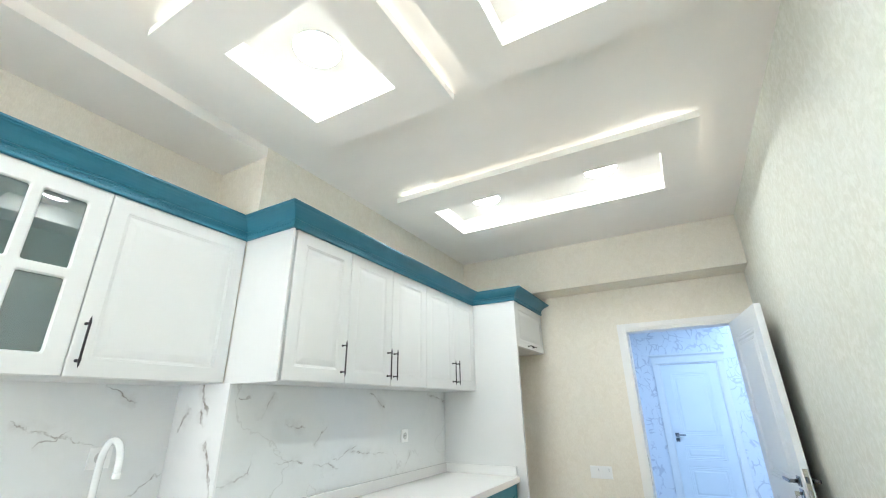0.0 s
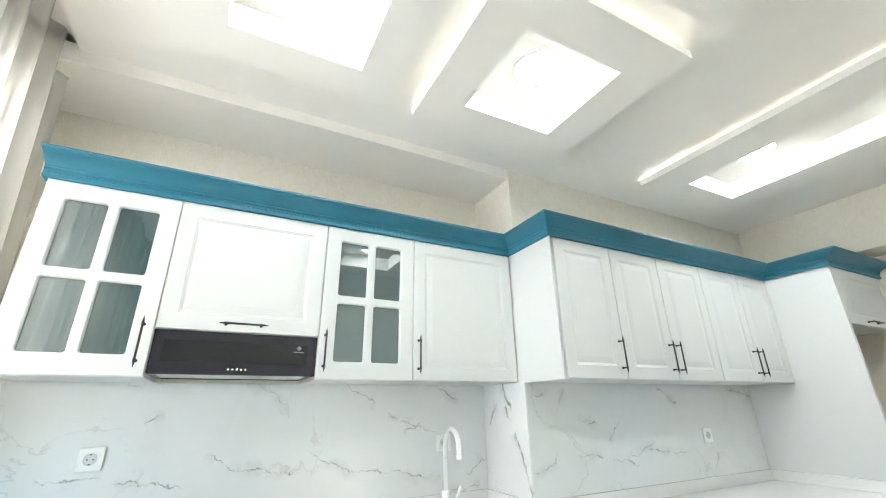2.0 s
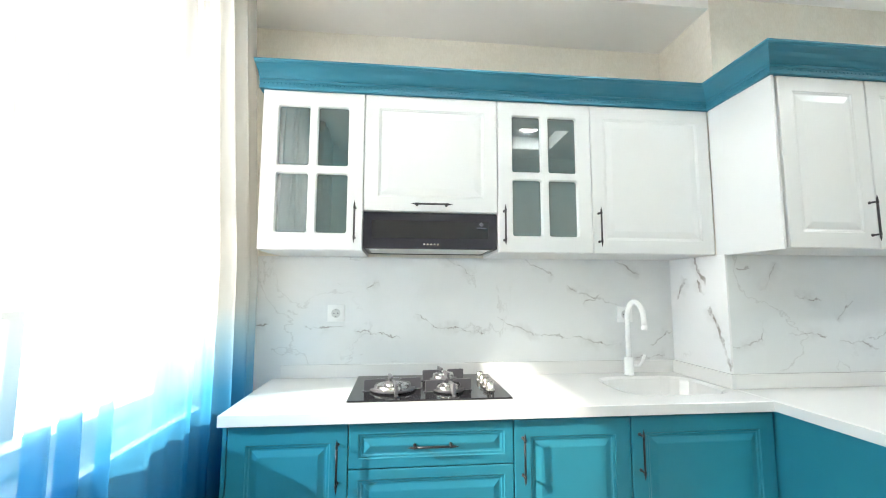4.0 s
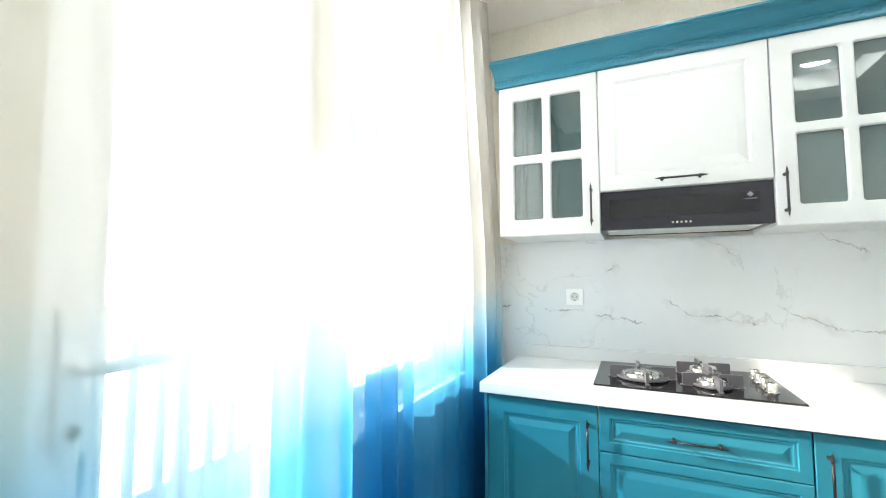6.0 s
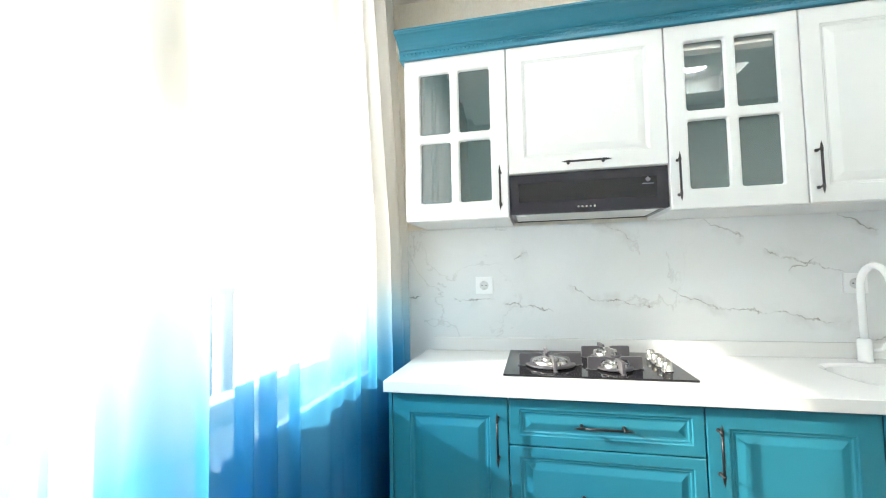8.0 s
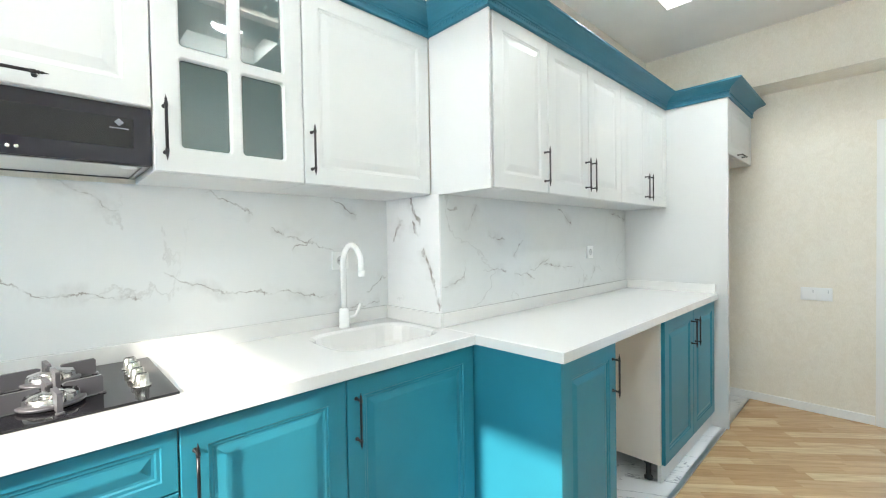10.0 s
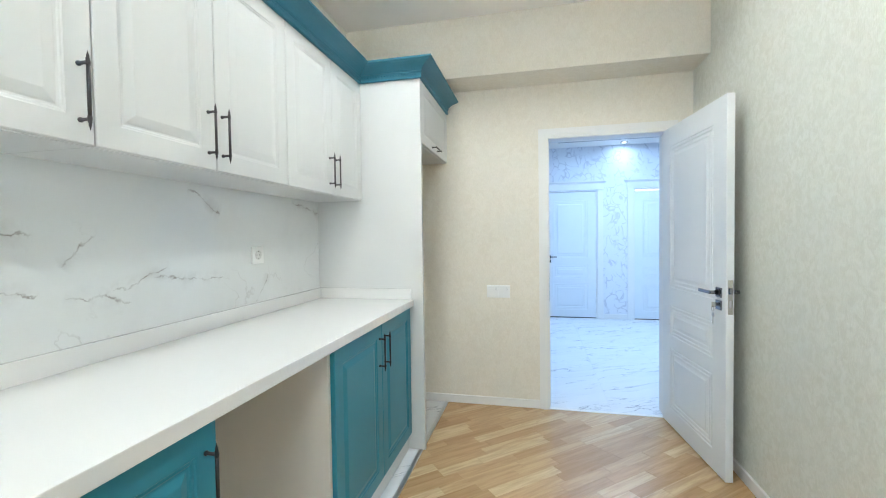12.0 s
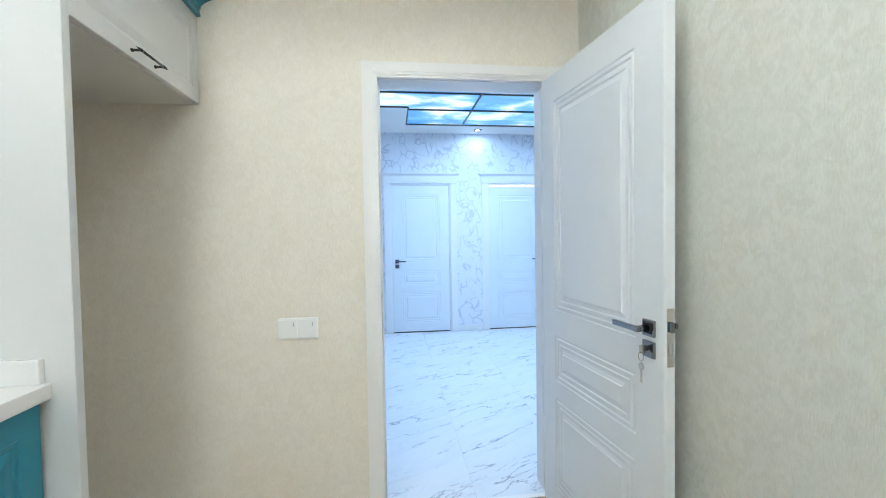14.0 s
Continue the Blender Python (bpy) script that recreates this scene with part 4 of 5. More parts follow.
part("badge_bar", boxed(hx + 0.0014, hx + 0.0018, 0.224, 0.266, 1.634, 1.6375), M_EMBLEM, hood)

# tap
tap = thing("kitchen_tap", "white swan-neck kitchen tap beside the basin", "tap")
TX, TY = -2.035, 1.078
part("base", turned(bmesh.new(), (TX, TY, 0.9203), (0, 0, 1), [(0, 0.026), (0.006, 0.026), (0.008, 0.0235), (0.085, 0.0235), (0.092, 0.017)], 24), M_TAP, tap)
arc = [(TX, TY, 1.0), (TX, TY, 1.13), (TX, TY, 1.20)]
arc += [(TX + 0.075 - 0.075 * math.cos(a), TY, 1.215 + 0.085 * math.sin(a)) for a in [math.pi * i / 16 for i in range(17)]]
arc += [(TX + 0.152, TY, 1.185)]
part("spout", tube(bmesh.new(), arc, 0.0135, 16), M_TAP, tap)
part("nozzle", turned(bmesh.new(), (TX + 0.152, TY, 1.188), (0, 0, -1), [(0, 0.0145), (0.022, 0.0145), (0.024, 0.012)], 16), M_TAP, tap)
part("lever", tube(bmesh.new(), [(TX + 0.005, TY + 0.02, 0.965), (TX + 0.01, TY + 0.052, 0.968), (TX + 0.014, TY + 0.066, 0.99), (TX + 0.018, TY + 0.078, 1.025)], 0.008, 10), M_TAP, tap)


# sockets and switches
def socket(place, way, label):
    t = thing("wall_socket", label, "socket", "white wall sockets")
    f = facing(*place, way)

    def local(bm):
        bmesh.ops.transform(bm, matrix=f, verts=bm.verts[:])
        return bm
    part("plate", local(box(bmesh.new(), -0.042, 0.042, -0.042, 0.042, 0.0005, 0.010, 0.0025)), M_PLASTIC, t)
    well = part("well", local(turned(bmesh.new(), (0, 0, 0.0102), (0, 0, 1), [(0, 0.022), (0.0022, 0.022), (0.0022, 0.0195), (0.0002, 0.0185)], 28)), M_WELL, t)
    for q in (-0.0095, 0.0095):
        part("pin_hole", local(turned(bmesh.new(), (q, 0, 0.0103), (0, 0, 1), [(0, 0.0028), (0.0006, 0.0028)], 10)), M_DARK, well)
    for q in (-0.017, 0.017):
        part("earth_clip", local(box(bmesh.new(), -0.0025, 0.0025, q - 0.002, q + 0.002, 0.0104, 0.0125)), M_NICKEL, well)
    return t


socket((X_NICHE + 0.0105, -0.440, 1.238), "+x", "white wall socket on the marble splashback")
socket((X_NICHE + 0.0105, 1.098, 1.228), "+x", "white wall socket behind the tap")
socket((X_WALL + 0.01, 2.788, 1.218), "+x", "white wall socket above the long worktop")
sw = thing("light_switch", "white double light switch beside the doorway", "switch")
part("plate", box(bmesh.new(), -0.722, -0.548, Y_END - 0.010, Y_END - 0.0003, 0.828, 0.922, 0.002), M_PLASTIC, sw)
for a in (-0.716, -0.634):
    part("rocker", box(bmesh.new(), a, a + 0.080, Y_END - 0.0145, Y_END - 0.0102, 0.834, 0.916, 0.0015), M_PLASTIC, sw)
    part("mark", boxed(a + 0.062, a + 0.066, Y_END - 0.0150, Y_END - 0.0146, 0.885, 0.905), M_PRINT, sw)


# ---- doors ----
DOOR_STEPS = [(0.0, 0.0, 0.0), (0.004, -0.004, 0.0), (0.010, -0.004, 0.0), (0.013, -0.0005, 0.0), (0.021, -0.0005, 0.0), (0.025, -0.005, 0.0), (0.033, -0.005, 0.0), (0.036, -0.002, 0.0), (0.046, -0.002, 0.0), (0.049, -0.0055, 0.0), (0.056, -0.005, 0.0), (0.068, -0.002, 0.0), (0.072, 0.0015, 0.0)]


def leaf_bm(w, h, place):
    a, b = 0.115, w - 0.125
    fields = [(a, 0.115, b, 0.530, DOOR_STEPS, True), (a, 0.610, b, 0.815, DOOR_STEPS, True), (a, 0.930, b, h - 0.125, DOOR_STEPS, True)]
    return plate(bmesh.new(), w, h, 0.020, fields, place)


def lever_set(parent, f, u, v, way):
    """Lever on a square rose over a square key plate; way: +1 or -1, to which side the lever points."""
    def local(bm):
        bmesh.ops.transform(bm, matrix=f, verts=bm.verts[:])
        return bm
    rose = part("door_handle", local(box(bmesh.new(), u - 0.026, u + 0.026, v - 0.026, v + 0.026, 0.0005, 0.009, 0.003)), M_CHROME, parent, "dark chrome lever handle")
    part("rose_face", local(box(bmesh.new(), u - 0.017, u + 0.017, v - 0.017, v + 0.017, 0.0092, 0.011, 0.002)), M_METAL, rose)
    part("neck", local(turned(bmesh.new(), (u, v, 0.010), (0, 0, 1), [(0, 0.011), (0.030, 0.010), (0.045, 0.010)], 16)), M_CHROME, rose)
    part("lever", local(box(bmesh.new(), min(u - way * 0.012, u + way * 0.115), max(u - way * 0.012, u + way * 0.115), v - 0.009, v + 0.009, 0.042, 0.054, 0.004)), M_CHROME, rose)
    key_plate = part("key_plate", local(box(bmesh.new(), u - 0.026, u + 0.026, v - 0.092, v - 0.040, 0.0005, 0.009, 0.003)), M_CHROME, parent, "dark chrome key plate")
    part("cylinder", local(turned(bmesh.new(), (u, v - 0.062, 0.009), (0, 0, 1), [(0, 0.0085), (0.008, 0.0085), (0.009, 0.006)], 16)), M_METAL, key_plate)
    return key_plate, local


# kitchen door, standing open into the room
door = tagged(thing("door_1", "white panelled room door standing open into the kitchen", "door"), kind="structure")
hinge, tip = Vector((0.505, 4.134)), Vector((0.588, 3.362))
way = (tip - hinge).normalized()
normal = Vector((way.y, -way.x, 0))
normal = -normal if normal.x > 0 else normal
f_in = facing(hinge.x, hinge.y, 0.008, normal)
W, H = (tip - hinge).length, 1.990
if (f_in.to_3x3() @ Vector((1, 0, 0))).dot(Vector((*way, 0))) < 0:
    f_in = facing(tip.x, tip.y, 0.008, normal)
    flip = True
else:
    flip = False
leaf = part("leaf", leaf_bm(W, H, f_in), M_DOOR, door, "white leaf with three raised panels")
back_at = Vector(f_in.translation) - normal * 0.040 + (f_in.to_3x3() @ Vector((W, 0, 0)))
part("leaf_back", leaf_bm(W, H, facing(*back_at, -normal)), M_DOOR, door)
u_handle = 0.058 if flip else W - 0.058
kp, loc = lever_set(leaf, f_in, u_handle, 0.977, 1 if flip else -1)
keys = thing("key_bunch", "small metal keys hanging in the door lock", "keys")
part("key", loc(box(bmesh.new(), u_handle - 0.001, u_handle + 0.001, 0.900, 0.926, 0.019, 0.040, 0.0008)), M_NICKEL, keys)
part("key_ring", loc(tube(bmesh.new(), [(u_handle + 0.011 * math.cos(a), 0.890 + 0.014 * math.sin(a), 0.034) for a in [math.tau * i / 20 for i in range(21)]], 0.0013, 6)), M_NICKEL, keys)
part("key_head", loc(turned(bmesh.new(), (u_handle + 0.002, 0.860, 0.033), (0, 0, 1), [(0, 0.012), (0.002, 0.012)], 16)), M_NICKEL, keys)
part("key_blade", loc(box(bmesh.new(), u_handle - 0.002, u_handle + 0.005, 0.810, 0.850, 0.033, 0.035, 0.0005)), M_NICKEL, keys)
u_far = W - u_handle
lever_set(leaf, facing(*back_at, -normal), u_far, 0.977, -1 if flip else 1)


def edge_box(u0, u1, v0, v1, n0, n1, bevel=0.0):
    bm = box(bmesh.new(), u0, u1, v0, v1, n0, n1, bevel)
    bmesh.ops.transform(bm, matrix=f_in, verts=bm.verts[:])
    return bm


ue = -0.0008 if flip else W + 0.0008
ud = -1 if flip else 1
plate_part = part("lock_plate", edge_box(min(ue, ue + ud * 0.002), max(ue, ue + ud * 0.002), 0.87, 1.045, -0.031, -0.009), M_NICKEL, leaf, "brushed steel lock plate")
part("latch", edge_box(min(ue, ue + ud * 0.012), max(ue, ue + ud * 0.012), 0.975, 1.005, -0.027, -0.013, 0.002), M_CHROME, plate_part)
part("bolt", edge_box(min(ue, ue + ud * 0.0035), max(ue, ue + ud * 0.0035), 0.905, 0.94, -0.025, -0.015, 0.001), M_STEEL, plate_part)


def casing(parent, x0, x1, top, y, way, width=0.07, depth=0.016):
    """Stepped architrave round an opening, on the wall face y; way -1 looks towards the kitchen."""
    for i, (a, b, d) in enumerate(((0.0, width, depth), (0.012, width - 0.012, depth + 0.004), (0.024, width - 0.024, depth + 0.007))):
        ya, yb = sorted((y + way * (0.0004 if i == 0 else d - 0.0045), y + way * d))
        part("architrave", box(bmesh.new(), x0 - b, x0 - a, ya, yb, 0.0, top + b, 0.0012), M_TRIM, parent)
        part("architrave", box(bmesh.new(), x1 + a, x1 + b, ya, yb, 0.0, top + b, 0.0012), M_TRIM, parent)
        part("architrave", box(bmesh.new(), x0 - a + 0.0003, x1 + a - 0.0003, ya, yb, top + a, top + b, 0.0012), M_TRIM, parent)


frame_thing = tagged(thing("door_frame", "white stepped architrave round the kitchen doorway", "door frame"), kind="structure")
casing(frame_thing, -0.262, 0.533, 2.003, Y_END, -1)
casing(frame_thing, -0.262, 0.533, 2.003, Y_END + 0.14, 1)
for a in ((-0.2845, -0.2605), (0.5315, 0.5555)):
    part("jamb", box(bmesh.new(), *a, Y_END + 0.001, Y_END + 0.139, 0.0, 2.0, 0.001), M_TRIM, frame_thing)
    part("stop", box(bmesh.new(), *((a[1] + 0.0003, a[1] + 0.007) if a[0] < 0 else (a[0] - 0.007, a[0] - 0.0003)), Y_END + 0.045, Y_END + 0.139, 0.0, 1.99, 0.001), M_TRIM, frame_thing)
part("head", box(bmesh.new(), -0.2845, 0.5555, Y_END + 0.001, Y_END + 0.139, 2.0003, 2.0197, 0.001), M_TRIM, frame_thing)
part("strike_plate", boxed(-0.2603, -0.2590, Y_END + 0.012, Y_END + 0.036, 0.80, 1.02), M_NICKEL, frame_thing, "brushed steel strike plate")

# ---- hall ----
HY, HZC, HX0W, HX1W = 7.75, 2.655, -1.6, 3.4
setting("wall_hall_north", holed(bmesh.new(), HX0W, HX1W, HY, HY + 0.14, -0.02, 2.9, "y", [(-0.225, 0.575, -0.03, 1.985), (1.085, 1.885, -0.03, 1.985)]), M_HALLWALL, "hall wall in pale wallpaper with grey curls", "wall")
setting("wall_hall_west", boxed(HX0W - 0.15, HX0W, 4.295, HY + 0.14, -0.02, 2.9), M_HALLWALL, "hall side wall in pale curl wallpaper", "wall")
setting("wall_hall_east", boxed(HX1W, HX1W + 0.15, 4.295, HY + 0.14, -0.02, 2.9), M_HALLWALL, "hall side wall in pale curl wallpaper", "wall")
setting("wall_hall_south", holed(bmesh.new(), HX0W, HX1W, 4.2955, 4.305, -0.02, 2.9, "y", [(-0.285, 0.556, -0.03, 2.02)]), M_HALLWALL, "hall side of the kitchen wall in pale wallpaper", "wall")
setting("wall_hall_back", boxed(0.85, HX1W, 4.20, 4.295, -0.02, 2.9), M_HALLWALL, "hall wall beside the kitchen", "wall")
setting("ceiling_hall", holed(bmesh.new(), HX0W, HX1W, 4.295, HY, HZC, HZC + 0.03, "z", [(-0.02, 2.2, 5.1, 7.36), (-0.9, -0.0195, 5.1, 6.69)]), M_CEIL, "white hall ceiling round a lit sky panel", "ceiling")
setting("floor_hall", boxed(HX0W - 0.1, HX1W + 0.1, 4.17, HY + 0.2, -0.12, -0.010), M_CONCRETE, "screed under the hall floor", "floor")
setting("baseboard_hall", box(bmesh.new(), 0.663, 1.0, HY - 0.014, HY, 0.0, 0.075, 0.003), M_TRIM, "white hall skirting board", "skirting")
setting("baseboard_hall_west", box(bmesh.new(), HX0W, -0.335, HY - 0.014, HY, 0.0, 0.075, 0.003), M_TRIM, "white hall skirting board", "skirting")
threshold = setting("threshold", box(bmesh.new(), -0.260, 0.531, 4.146, 4.172, -0.012, 0.004, 0.002), M_TRIM, "pale threshold strip in the doorway", "trim")

sky_panel = thing("sky_ceiling_panel", "glowing ceiling panel printed with blue sky and clouds", "light panel")
part("print", holed(bmesh.new(), -0.9, 2.2, 5.1, 7.36, HZC + 0.012, HZC + 0.018, "z", [(-0.91, -0.02, 6.69, 7.37)]), M_SKYPRINT, sky_panel, "glowing printed sky sheet")
for a in ((-0.02, 2.2, 7.345, 7.36), (-0.02, 2.2, 6.755, 6.77), (-0.9, 2.2, 6.225, 6.24), (-0.9, 2.2, 5.66, 5.675), (-0.02, -0.005, 6.69, 7.36), (-0.9, -0.02, 6.675, 6.69), (0.68, 0.695, 5.1, 7.36), (1.78, 1.795, 5.1, 7.36), (-0.9, 2.2, 5.1, 5.115)):
    part("frame_bar", boxed(*a, HZC - 0.004 + random.random() * 0.001, HZC + 0.0115), M_METAL, sky_panel, "dark metal frame bar")
for i, (sx, sy) in enumerate(((0.92, 7.55), (2.5, 7.55))):
    spot = thing("ceiling_spot", "small square spotlight in the hall ceiling", "spotlight", "hall spotlights")
    part("rim", holed(bmesh.new(), sx - 0.045, sx + 0.045, sy - 0.045, sy + 0.045, HZC - 0.008, HZC - 0.0005, "z", [(sx - 0.028, sx + 0.028, sy - 0.028, sy + 0.028)]), M_METAL, spot, "dark rim")
    part("bulb", boxed(sx - 0.0275, sx + 0.0275, sy - 0.0275, sy + 0.0275, HZC - 0.004, HZC - 0.001), M_SPOT, spot, "glowing bulb")


def hall_door(name, x0, x1, left_handle, gap=0.0):
    d = tagged(thing(name, "white panelled hall door, closed, in a capped white frame", "door"), kind="structure")
    f = facing(x0 + 0.022, HY + 0.012, 0.012, "-y")
    w = x1 - x0 - 0.044
    lf = part("leaf", leaf_bm(w, 1.955 - gap, f), M_DOOR, d)
    lever_set(lf, f, 0.055 if left_handle else w - 0.055, 0.945, 1 if left_handle else -1)
    for a, b in ((x0, x0 + 0.02), (x1 - 0.02, x1)):
        part("jamb", boxed(a, b, HY + 0.001, HY + 0.139, 0.0, 1.985), M_TRIM, d)
    part("head", boxed(x0 + 0.0205, x1 - 0.0205, HY + 0.001, HY + 0.139, 1.971, 1.985), M_TRIM, d)
    for a, b in ((x0 - 0.082, x0 - 0.001), (x1 + 0.001, x1 + 0.082)):
        part("casing", box(bmesh.new(), a, b, HY - 0.018, HY - 0.0005, 0.0, 1.990, 0.003), M_TRIM, d)
    cap = part("cap_board", box(bmesh.new(), x0 - 0.09, x1 + 0.09, HY - 0.022, HY - 0.0005, 1.9905, 2.085, 0.002), M_TRIM, d)
    part("cap_field", box(bmesh.new(), x0 + 0.02, x1 - 0.02, HY - 0.027, HY - 0.0225, 2.01, 2.065, 0.002), M_TRIM, cap)
    part("cap_moulding", swept(bmesh.new(), [(x0 - 0.09, HY - 0.0005), (x0 - 0.09, HY - 0.022), (x1 + 0.09, HY - 0.022), (x1 + 0.09, HY - 0.0005)], [(-0.001 - 0.0, 2.0855), (0.004, 2.0855), (0.012, 2.096), (0.030, 2.110), (0.034, 2.112), (0.034, 2.126), (-0.001, 2.126)][::1]), M_TRIM, cap)
    # dark strip added for the shade in the gap below the leaf
    part("gap_shade", boxed(x0 + 0.023, x1 - 0.023, HY + 0.0125, HY + 0.030, 0.0005, 0.0115), M_DARK, d, "dark strip for the shaded gap under the leaf")
    if not gap:
        part("backing", boxed(x0 + 0.021, x1 - 0.021, HY + 0.06, HY + 0.07, 0.0, 1.97), M_DOOR, d)


hall_door("door_2", -0.225, 0.575, True)
hall_door("door_3", 1.085, 1.885, False, 0.014)
setting("room_beyond", holed(bmesh.new(), 0.6, 2.4, HY + 0.141, HY + 1.4, -0.02, 2.6, "y", [(0.61, 2.39, -0.01, 2.59)]), M_CEIL, "pale room behind the hall door", "wall")
setting("room_beyond_wall", boxed(0.6, 2.4, HY + 1.401, HY + 1.45, -0.02, 2.6), M_CEIL, "pale wall of the room behind the hall door", "wall")
area("room_light", (1.48, HY + 0.75, 2.55), 0.5, 0.5, 14, (1.0, 0.93, 0.82))

# ---- window wall, curtain, balcony ----
YF = -1.085


def sash(parent, x0, x1, z0, z1, bar):
    part("sash", holed(bmesh.new(), x0, x1, YF - 0.035, YF + 0.035, z0, z1, "y", [(x0 + bar, x1 - bar, z0 + bar, z1 - bar)]), M_PVC, parent)
    p = part("pane", boxed(x0 + bar - 0.005, x1 - bar + 0.005, YF - 0.006, YF + 0.006, z0 + bar - 0.005, z1 - bar + 0.005), M_GLASS, parent, "clear glass pane")
    p.visible_shadow = False


win = tagged(thing("window_1", "white plastic window behind the sheer curtain", "window"), kind="structure")
part("window_frame", holed(bmesh.new(), -1.747, -0.863, YF - 0.03, YF + 0.025, 0.873, 2.617, "y", [(-1.715, -0.90, 0.91, 2.58)]), M_PVC, win)
sash(win, -1.713, -0.902, 0.912, 2.578, 0.05)
part("window_sill", box(bmesh.new(), -1.747, -0.863, YF + 0.026, Y_WIN + 0.03, 0.8705, 0.895, 0.004), M_PVC, win)
bd = tagged(thing("balcony_door", "white plastic balcony door behind the sheer curtain", "door"), kind="structure")
part("door_frame", holed(bmesh.new(), -0.857, -0.168, YF - 0.03, YF + 0.025, 0.0205, 2.617, "y", [(-0.82, -0.205, 0.05, 2.58)]), M_PVC, bd)
sash(bd, -0.818, -0.207, 0.052, 2.578, 0.108)
hd = part("handle_plate", box(bmesh.new(), -0.289, -0.247, YF + 0.0355, YF + 0.048, 1.048, 1.298, 0.006), M_PVC, bd, "white handle plate")
part("lever", tube(bmesh.new(), [(-0.268, YF + 0.047, 1.19), (-0.268, YF + 0.085, 1.19), (-0.278, YF + 0.095, 1.19), (-0.373, YF + 0.098, 1.192), (-0.398, YF + 0.098, 1.194)], 0.0115, 12), M_PVC, hd)
part("cylinder", turned(bmesh.new(), (-0.268, YF + 0.048, 1.085), (0, 1, 0), [(0, 0.011), (0.012, 0.011)], 14), M_NICKEL, hd)
for z in (1.070, 1.280):
    part("screw", turned(bmesh.new(), (-0.268, YF + 0.048, z), (0, 1, 0), [(0, 0.005), (0.0012, 0.004)], 10), M_NICKEL, hd)
bkeys = thing("balcony_keys", "small keys hanging in the balcony door lock", "keys")
part("key", box(bmesh.new(), -0.269, -0.267, YF + 0.060, YF + 0.085, 1.073, 1.097, 0.0006), M_NICKEL, bkeys)
part("key_ring", tube(bmesh.new(), [(-0.270 + 0.012 * math.cos(a), YF + 0.078, 1.068 + 0.012 * math.sin(a)) for a in [math.tau * i / 18 for i in range(19)]], 0.0014, 6), M_NICKEL, bkeys)
part("hanging_key", box(bmesh.new(), -0.277, -0.267, YF + 0.077, YF + 0.079, 0.995, 1.056, 0.0006), M_NICKEL, bkeys)

setting("balcony_floor", boxed(-2.6, 1.2, -2.35, -1.171, -0.15, 0.0), M_CONCRETE, "pale balcony slab outside", "balcony")
# unseen slab, added and sized so its edge limits the sun indoors
setting("sun_cutoff_slab", boxed(-2.6, 1.2, -3.0, -1.171, 2.74, 2.92), M_CONCRETE, "unseen slab added above the balcony to cut off the sun", "balcony")
rail = thing("balcony_railing", "grey metal balcony railing with upright bars", "railing")
part("top_rail", box(bmesh.new(), -2.5, 1.1, -2.235, -2.185, 1.19, 1.235, 0.004), M_RAIL, rail)
part("bottom_rail", box(bmesh.new(), -2.5, 1.1, -2.225, -2.195, 0.34, 0.37, 0.003), M_RAIL, rail)
for i in range(28):
    bx = -2.42 + i * 0.128
    part("bar", boxed(bx - 0.020, bx + 0.020, -2.222, -2.198, 0.3705, 1.1895), M_RAIL, rail)
for px in (-2.46, -1.235, 0.0, 1.06):
    part("post", box(bmesh.new(), px - 0.025, px + 0.025, -2.235, -2.185, 0.0, 1.1895, 0.003), M_RAIL, rail)
# added glowing sheet, lights the curtain and room through the window
setting("backdrop", boxed(-30, 30, -9.1, -9.0, -3.0, 3.2), M_BRIGHT, "glowing sheet added beyond the balcony to send daylight in", "backdrop")
setting("ground", boxed(-900, 900, -900, 900, -9.2, -9.0), M_GROUND, "dry ground far below the balcony", "ground")

# curtain: gathered folds, hanging from the pocket
curtain = thing("sheer_curtain", "sheer floor-length curtain fading from white to blue", "curtain")
cb = bmesh.new()
nx, nz = 420, 40
rows_v = []
for j in range(nz + 1):
    s = j / nz
    z = 2.875 - s * 2.855
    row = []
    for i in range(nx + 1):
        u = i / nx
        edge = -1.82 - 0.42 * min(s, 0.5)
        x = edge + u * (0.69 - edge) + 0.010 * math.sin(3 * s + 20 * u)
        phase = u * 118 + 2.2 * math.sin(u * 13.0) + 1.4 * math.sin(u * 29.0 + 1.0)
        amp = (0.026 + 0.016 * s) * (0.7 + 0.5 * math.sin(u * 17 + 0.6))
        y = -0.838 + amp * math.sin(phase + 0.35 * math.sin(2.3 * s + u * 9)) + 0.006 * math.sin(phase * 2.3 + s)
        row.append(cb.verts.new((x, y, z)))
    rows_v.append(row)
for a, b in zip(rows_v, rows_v[1:]):
    for i in range(nx):
        cb.faces.new((a[i], a[i + 1], b[i + 1], b[i])).smooth = True
part("cloth", cb, M_CURTAIN, curtain)


# ---- floor pieces ----
def clipped(poly, x0, x1, y0, y1):
    for axis, limit, keep in ((0, x0, 1), (0, x1, -1), (1, y0, 1), (1, y1, -1)):
        out = []
        for p, q in zip(poly, poly[1:] + poly[:1]):
            a, b = (p[axis] - limit) * keep, (q[axis] - limit) * keep
            if a >= 0:
                out.append(p)
            if (a < 0) != (b < 0):
                k = a / (a - b)
                out.append((p[0] + (q[0] - p[0]) * k, p[1] + (q[1] - p[1]) * k))
        poly = out
        if len(poly) < 3:
            return []
    return poly


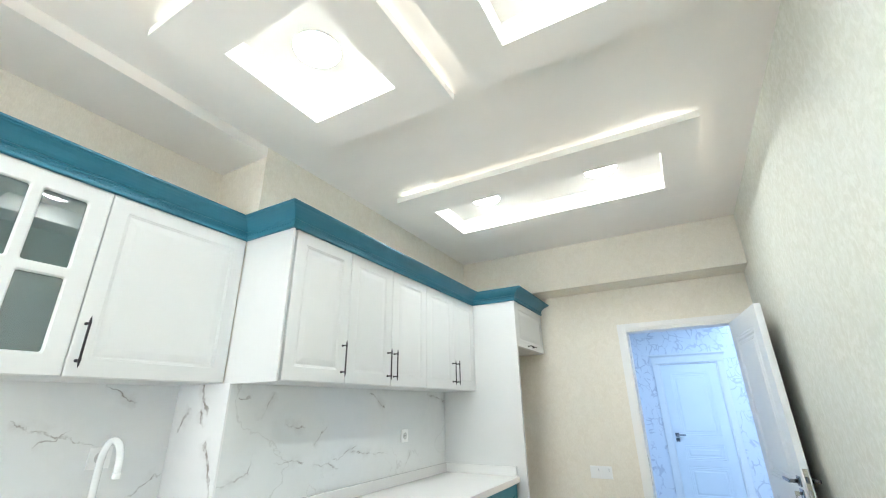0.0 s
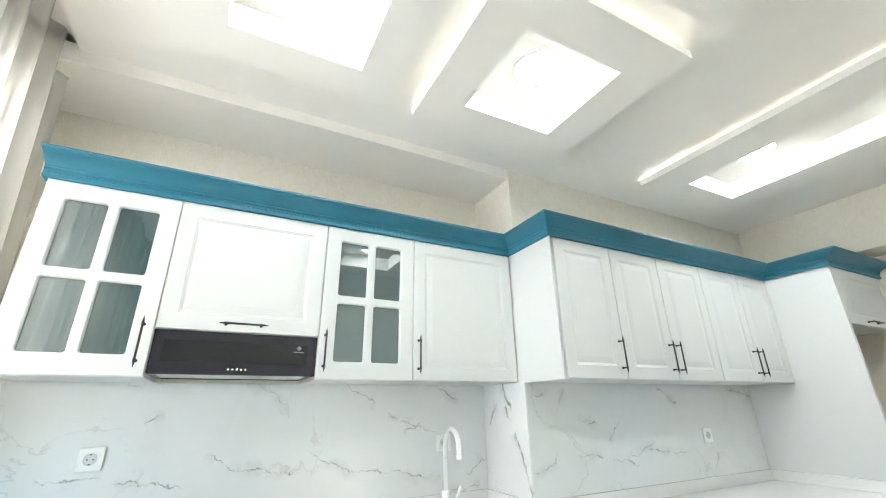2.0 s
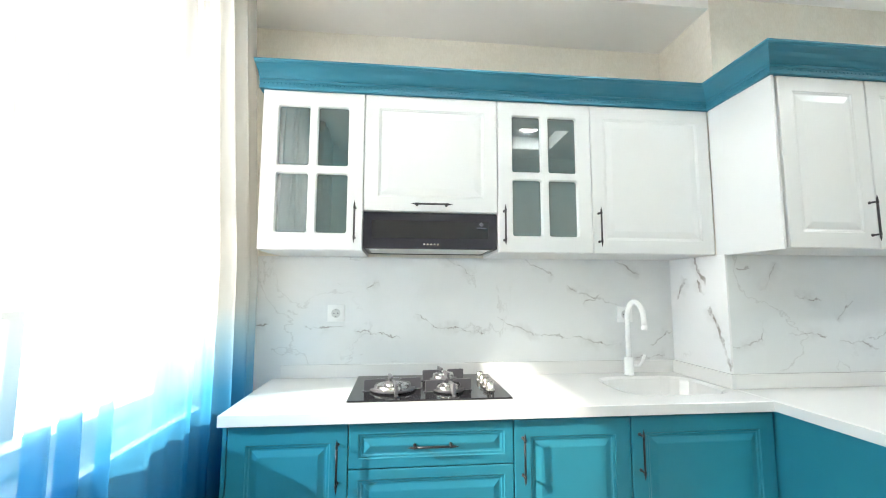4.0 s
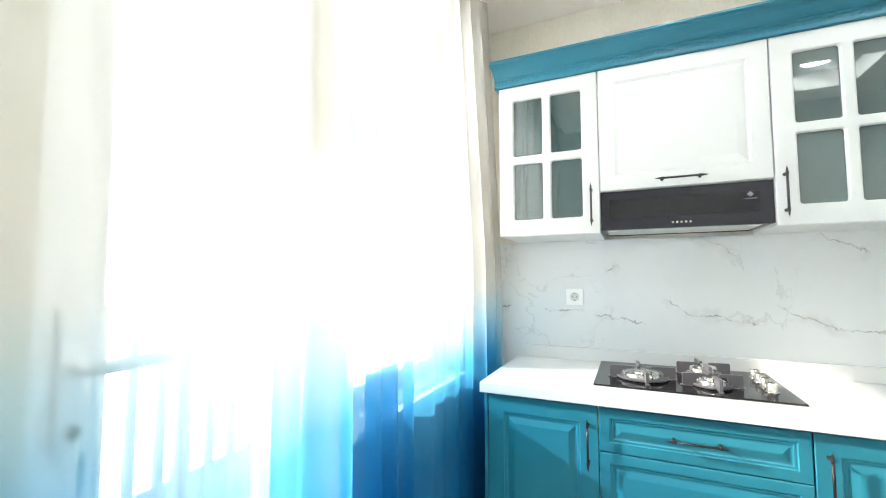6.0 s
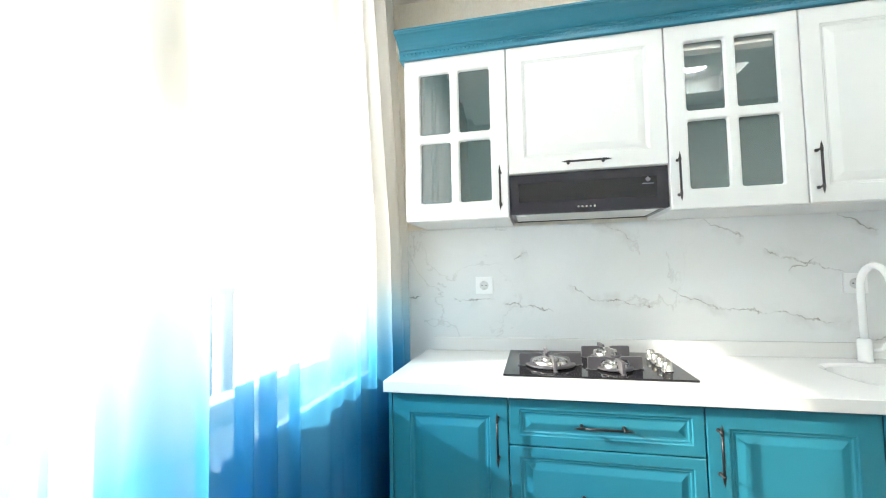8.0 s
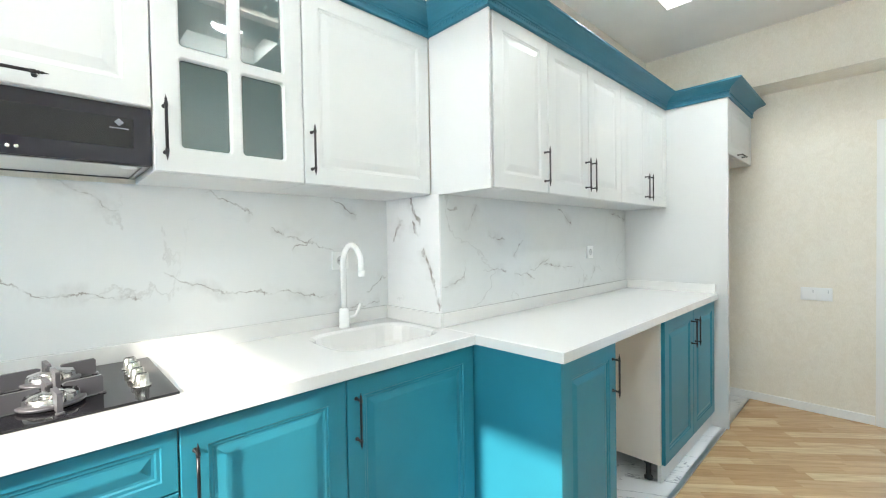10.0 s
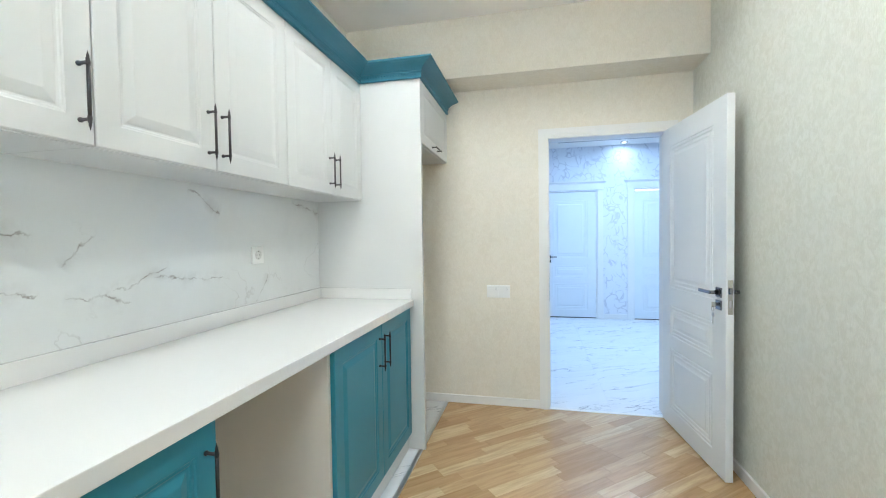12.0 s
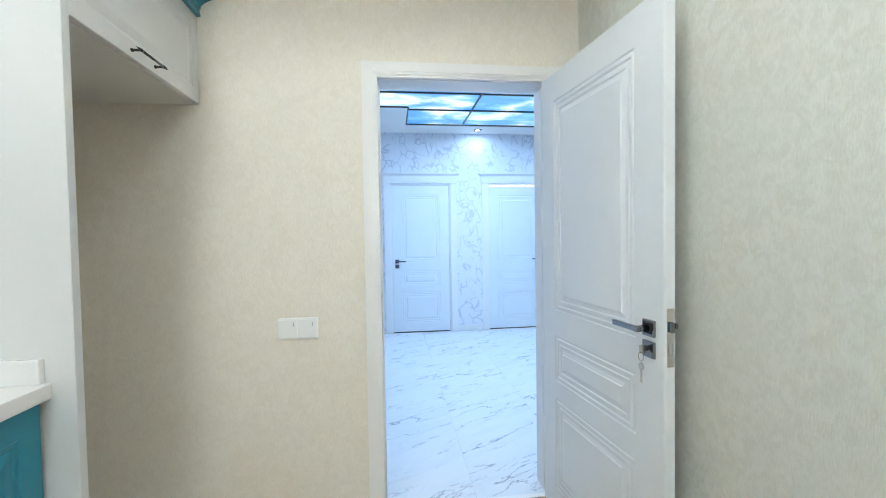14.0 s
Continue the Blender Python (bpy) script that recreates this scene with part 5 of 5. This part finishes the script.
def prism(bm, poly, z0, z1, e=0.0007):
    cx, cy = sum(p[0] for p in poly) / len(poly), sum(p[1] for p in poly) / len(poly)
    lo_v = [bm.verts.new((*p, z0)) for p in poly]
    mid = [bm.verts.new((*p, z1 - e)) for p in poly]
    hi = [bm.verts.new((p[0] + math.copysign(min(e, abs(cx - p[0])), cx - p[0]), p[1] + math.copysign(min(e, abs(cy - p[1])), cy - p[1]), z1)) for p in poly]
    for a, b in ((lo_v, mid), (mid, hi)):
        for k in range(len(poly)):
            j = (k + 1) % len(poly)
            bm.faces.new((a[k], a[j], b[j], b[k]))
    bm.faces.new(hi)


parquet = tagged(thing("parquet_floor", "diagonal oak strip parquet with mixed warm tones", "floor"), kind="structure")
rng = random.Random(4)
far_planks = bmesh.new()
turn = Matrix.Rotation(radians(PLANK_TURN), 2)
PW = 0.0715
for r in range(-70, 90):
    at = -6.0 + rng.random() * 0.4
    while at < 7.0:
        length = rng.choice((0.26, 0.33, 0.38, 0.44, 0.50))
        corners = [turn @ Vector(p) for p in ((at, r * PW), (at + length - 0.0006, r * PW), (at + length - 0.0006, (r + 1) * PW - 0.0006), (at, (r + 1) * PW - 0.0006))]
        at += length
        poly = clipped([(c.x, c.y) for c in corners], -1.033, X_RIGHT - 0.001, Y_WIN, 4.146)
        if len(poly) < 3:
            continue
        lift = rng.random() * 0.0003
        if min(p[1] for p in poly) > 2.0:
            bm = bmesh.new()
            prism(bm, poly, -0.013, lift)
            part("plank", bm, M_WOOD, parquet)
        else:
            prism(far_planks, poly, -0.013, lift)
tagged(part("far_planks", far_planks, M_WOOD, parquet), kind="stuff")


def tile_field(parent, x0, x1, y0, y1, w, d, ox, oy, z, brick=0.0):
    shared = {}
    i0, j0 = math.floor((x0 - ox) / w) - 1, math.floor((y0 - oy) / d) - 1
    for j in range(j0, j0 + int((y1 - y0) / d) + 4):
        for i in range(i0, i0 + int((x1 - x0) / w) + 4):
            a, b = ox + i * w + (brick * w if j % 2 else 0), oy + j * d
            p = (max(a, x0), min(a + w, x1), max(b, y0), min(b + d, y1))
            if p[1] - p[0] < 0.01 or p[3] - p[2] < 0.01:
                continue
            key = (round(p[1] - p[0], 3), round(p[3] - p[2], 3))
            if key not in shared:
                shared[key] = mesh_of("tile", box(bmesh.new(), 0.0003, key[0] - 0.0003, 0.0003, key[1] - 0.0003, -0.009, 0.0, 0.0003), M_TILE)
            t = part("tile", shared[key], None, parent)
            t.location = (p[0], p[2], z)


hall_tiles = tagged(thing("hall_floor_tiles", "polished white marble tiles with dark veins", "floor"), kind="structure")
tile_field(hall_tiles, HX0W, HX1W, 4.173, HY - 0.001, 0.6, 1.2, -0.42, 4.1, 0.0)
under_tiles = tagged(thing("cabinet_floor_tiles", "marble tiles under the cabinets and fridge space", "floor"), kind="structure")
tile_field(under_tiles, X_NICHE, -1.0585, Y_WIN, Y_STEP, 0.6, 1.2, -2.3, -1.0, -0.003)
tile_field(under_tiles, X_WALL, -1.0585, Y_STEP, Y_END, 0.6, 1.2, -1.9, 1.6, -0.003)
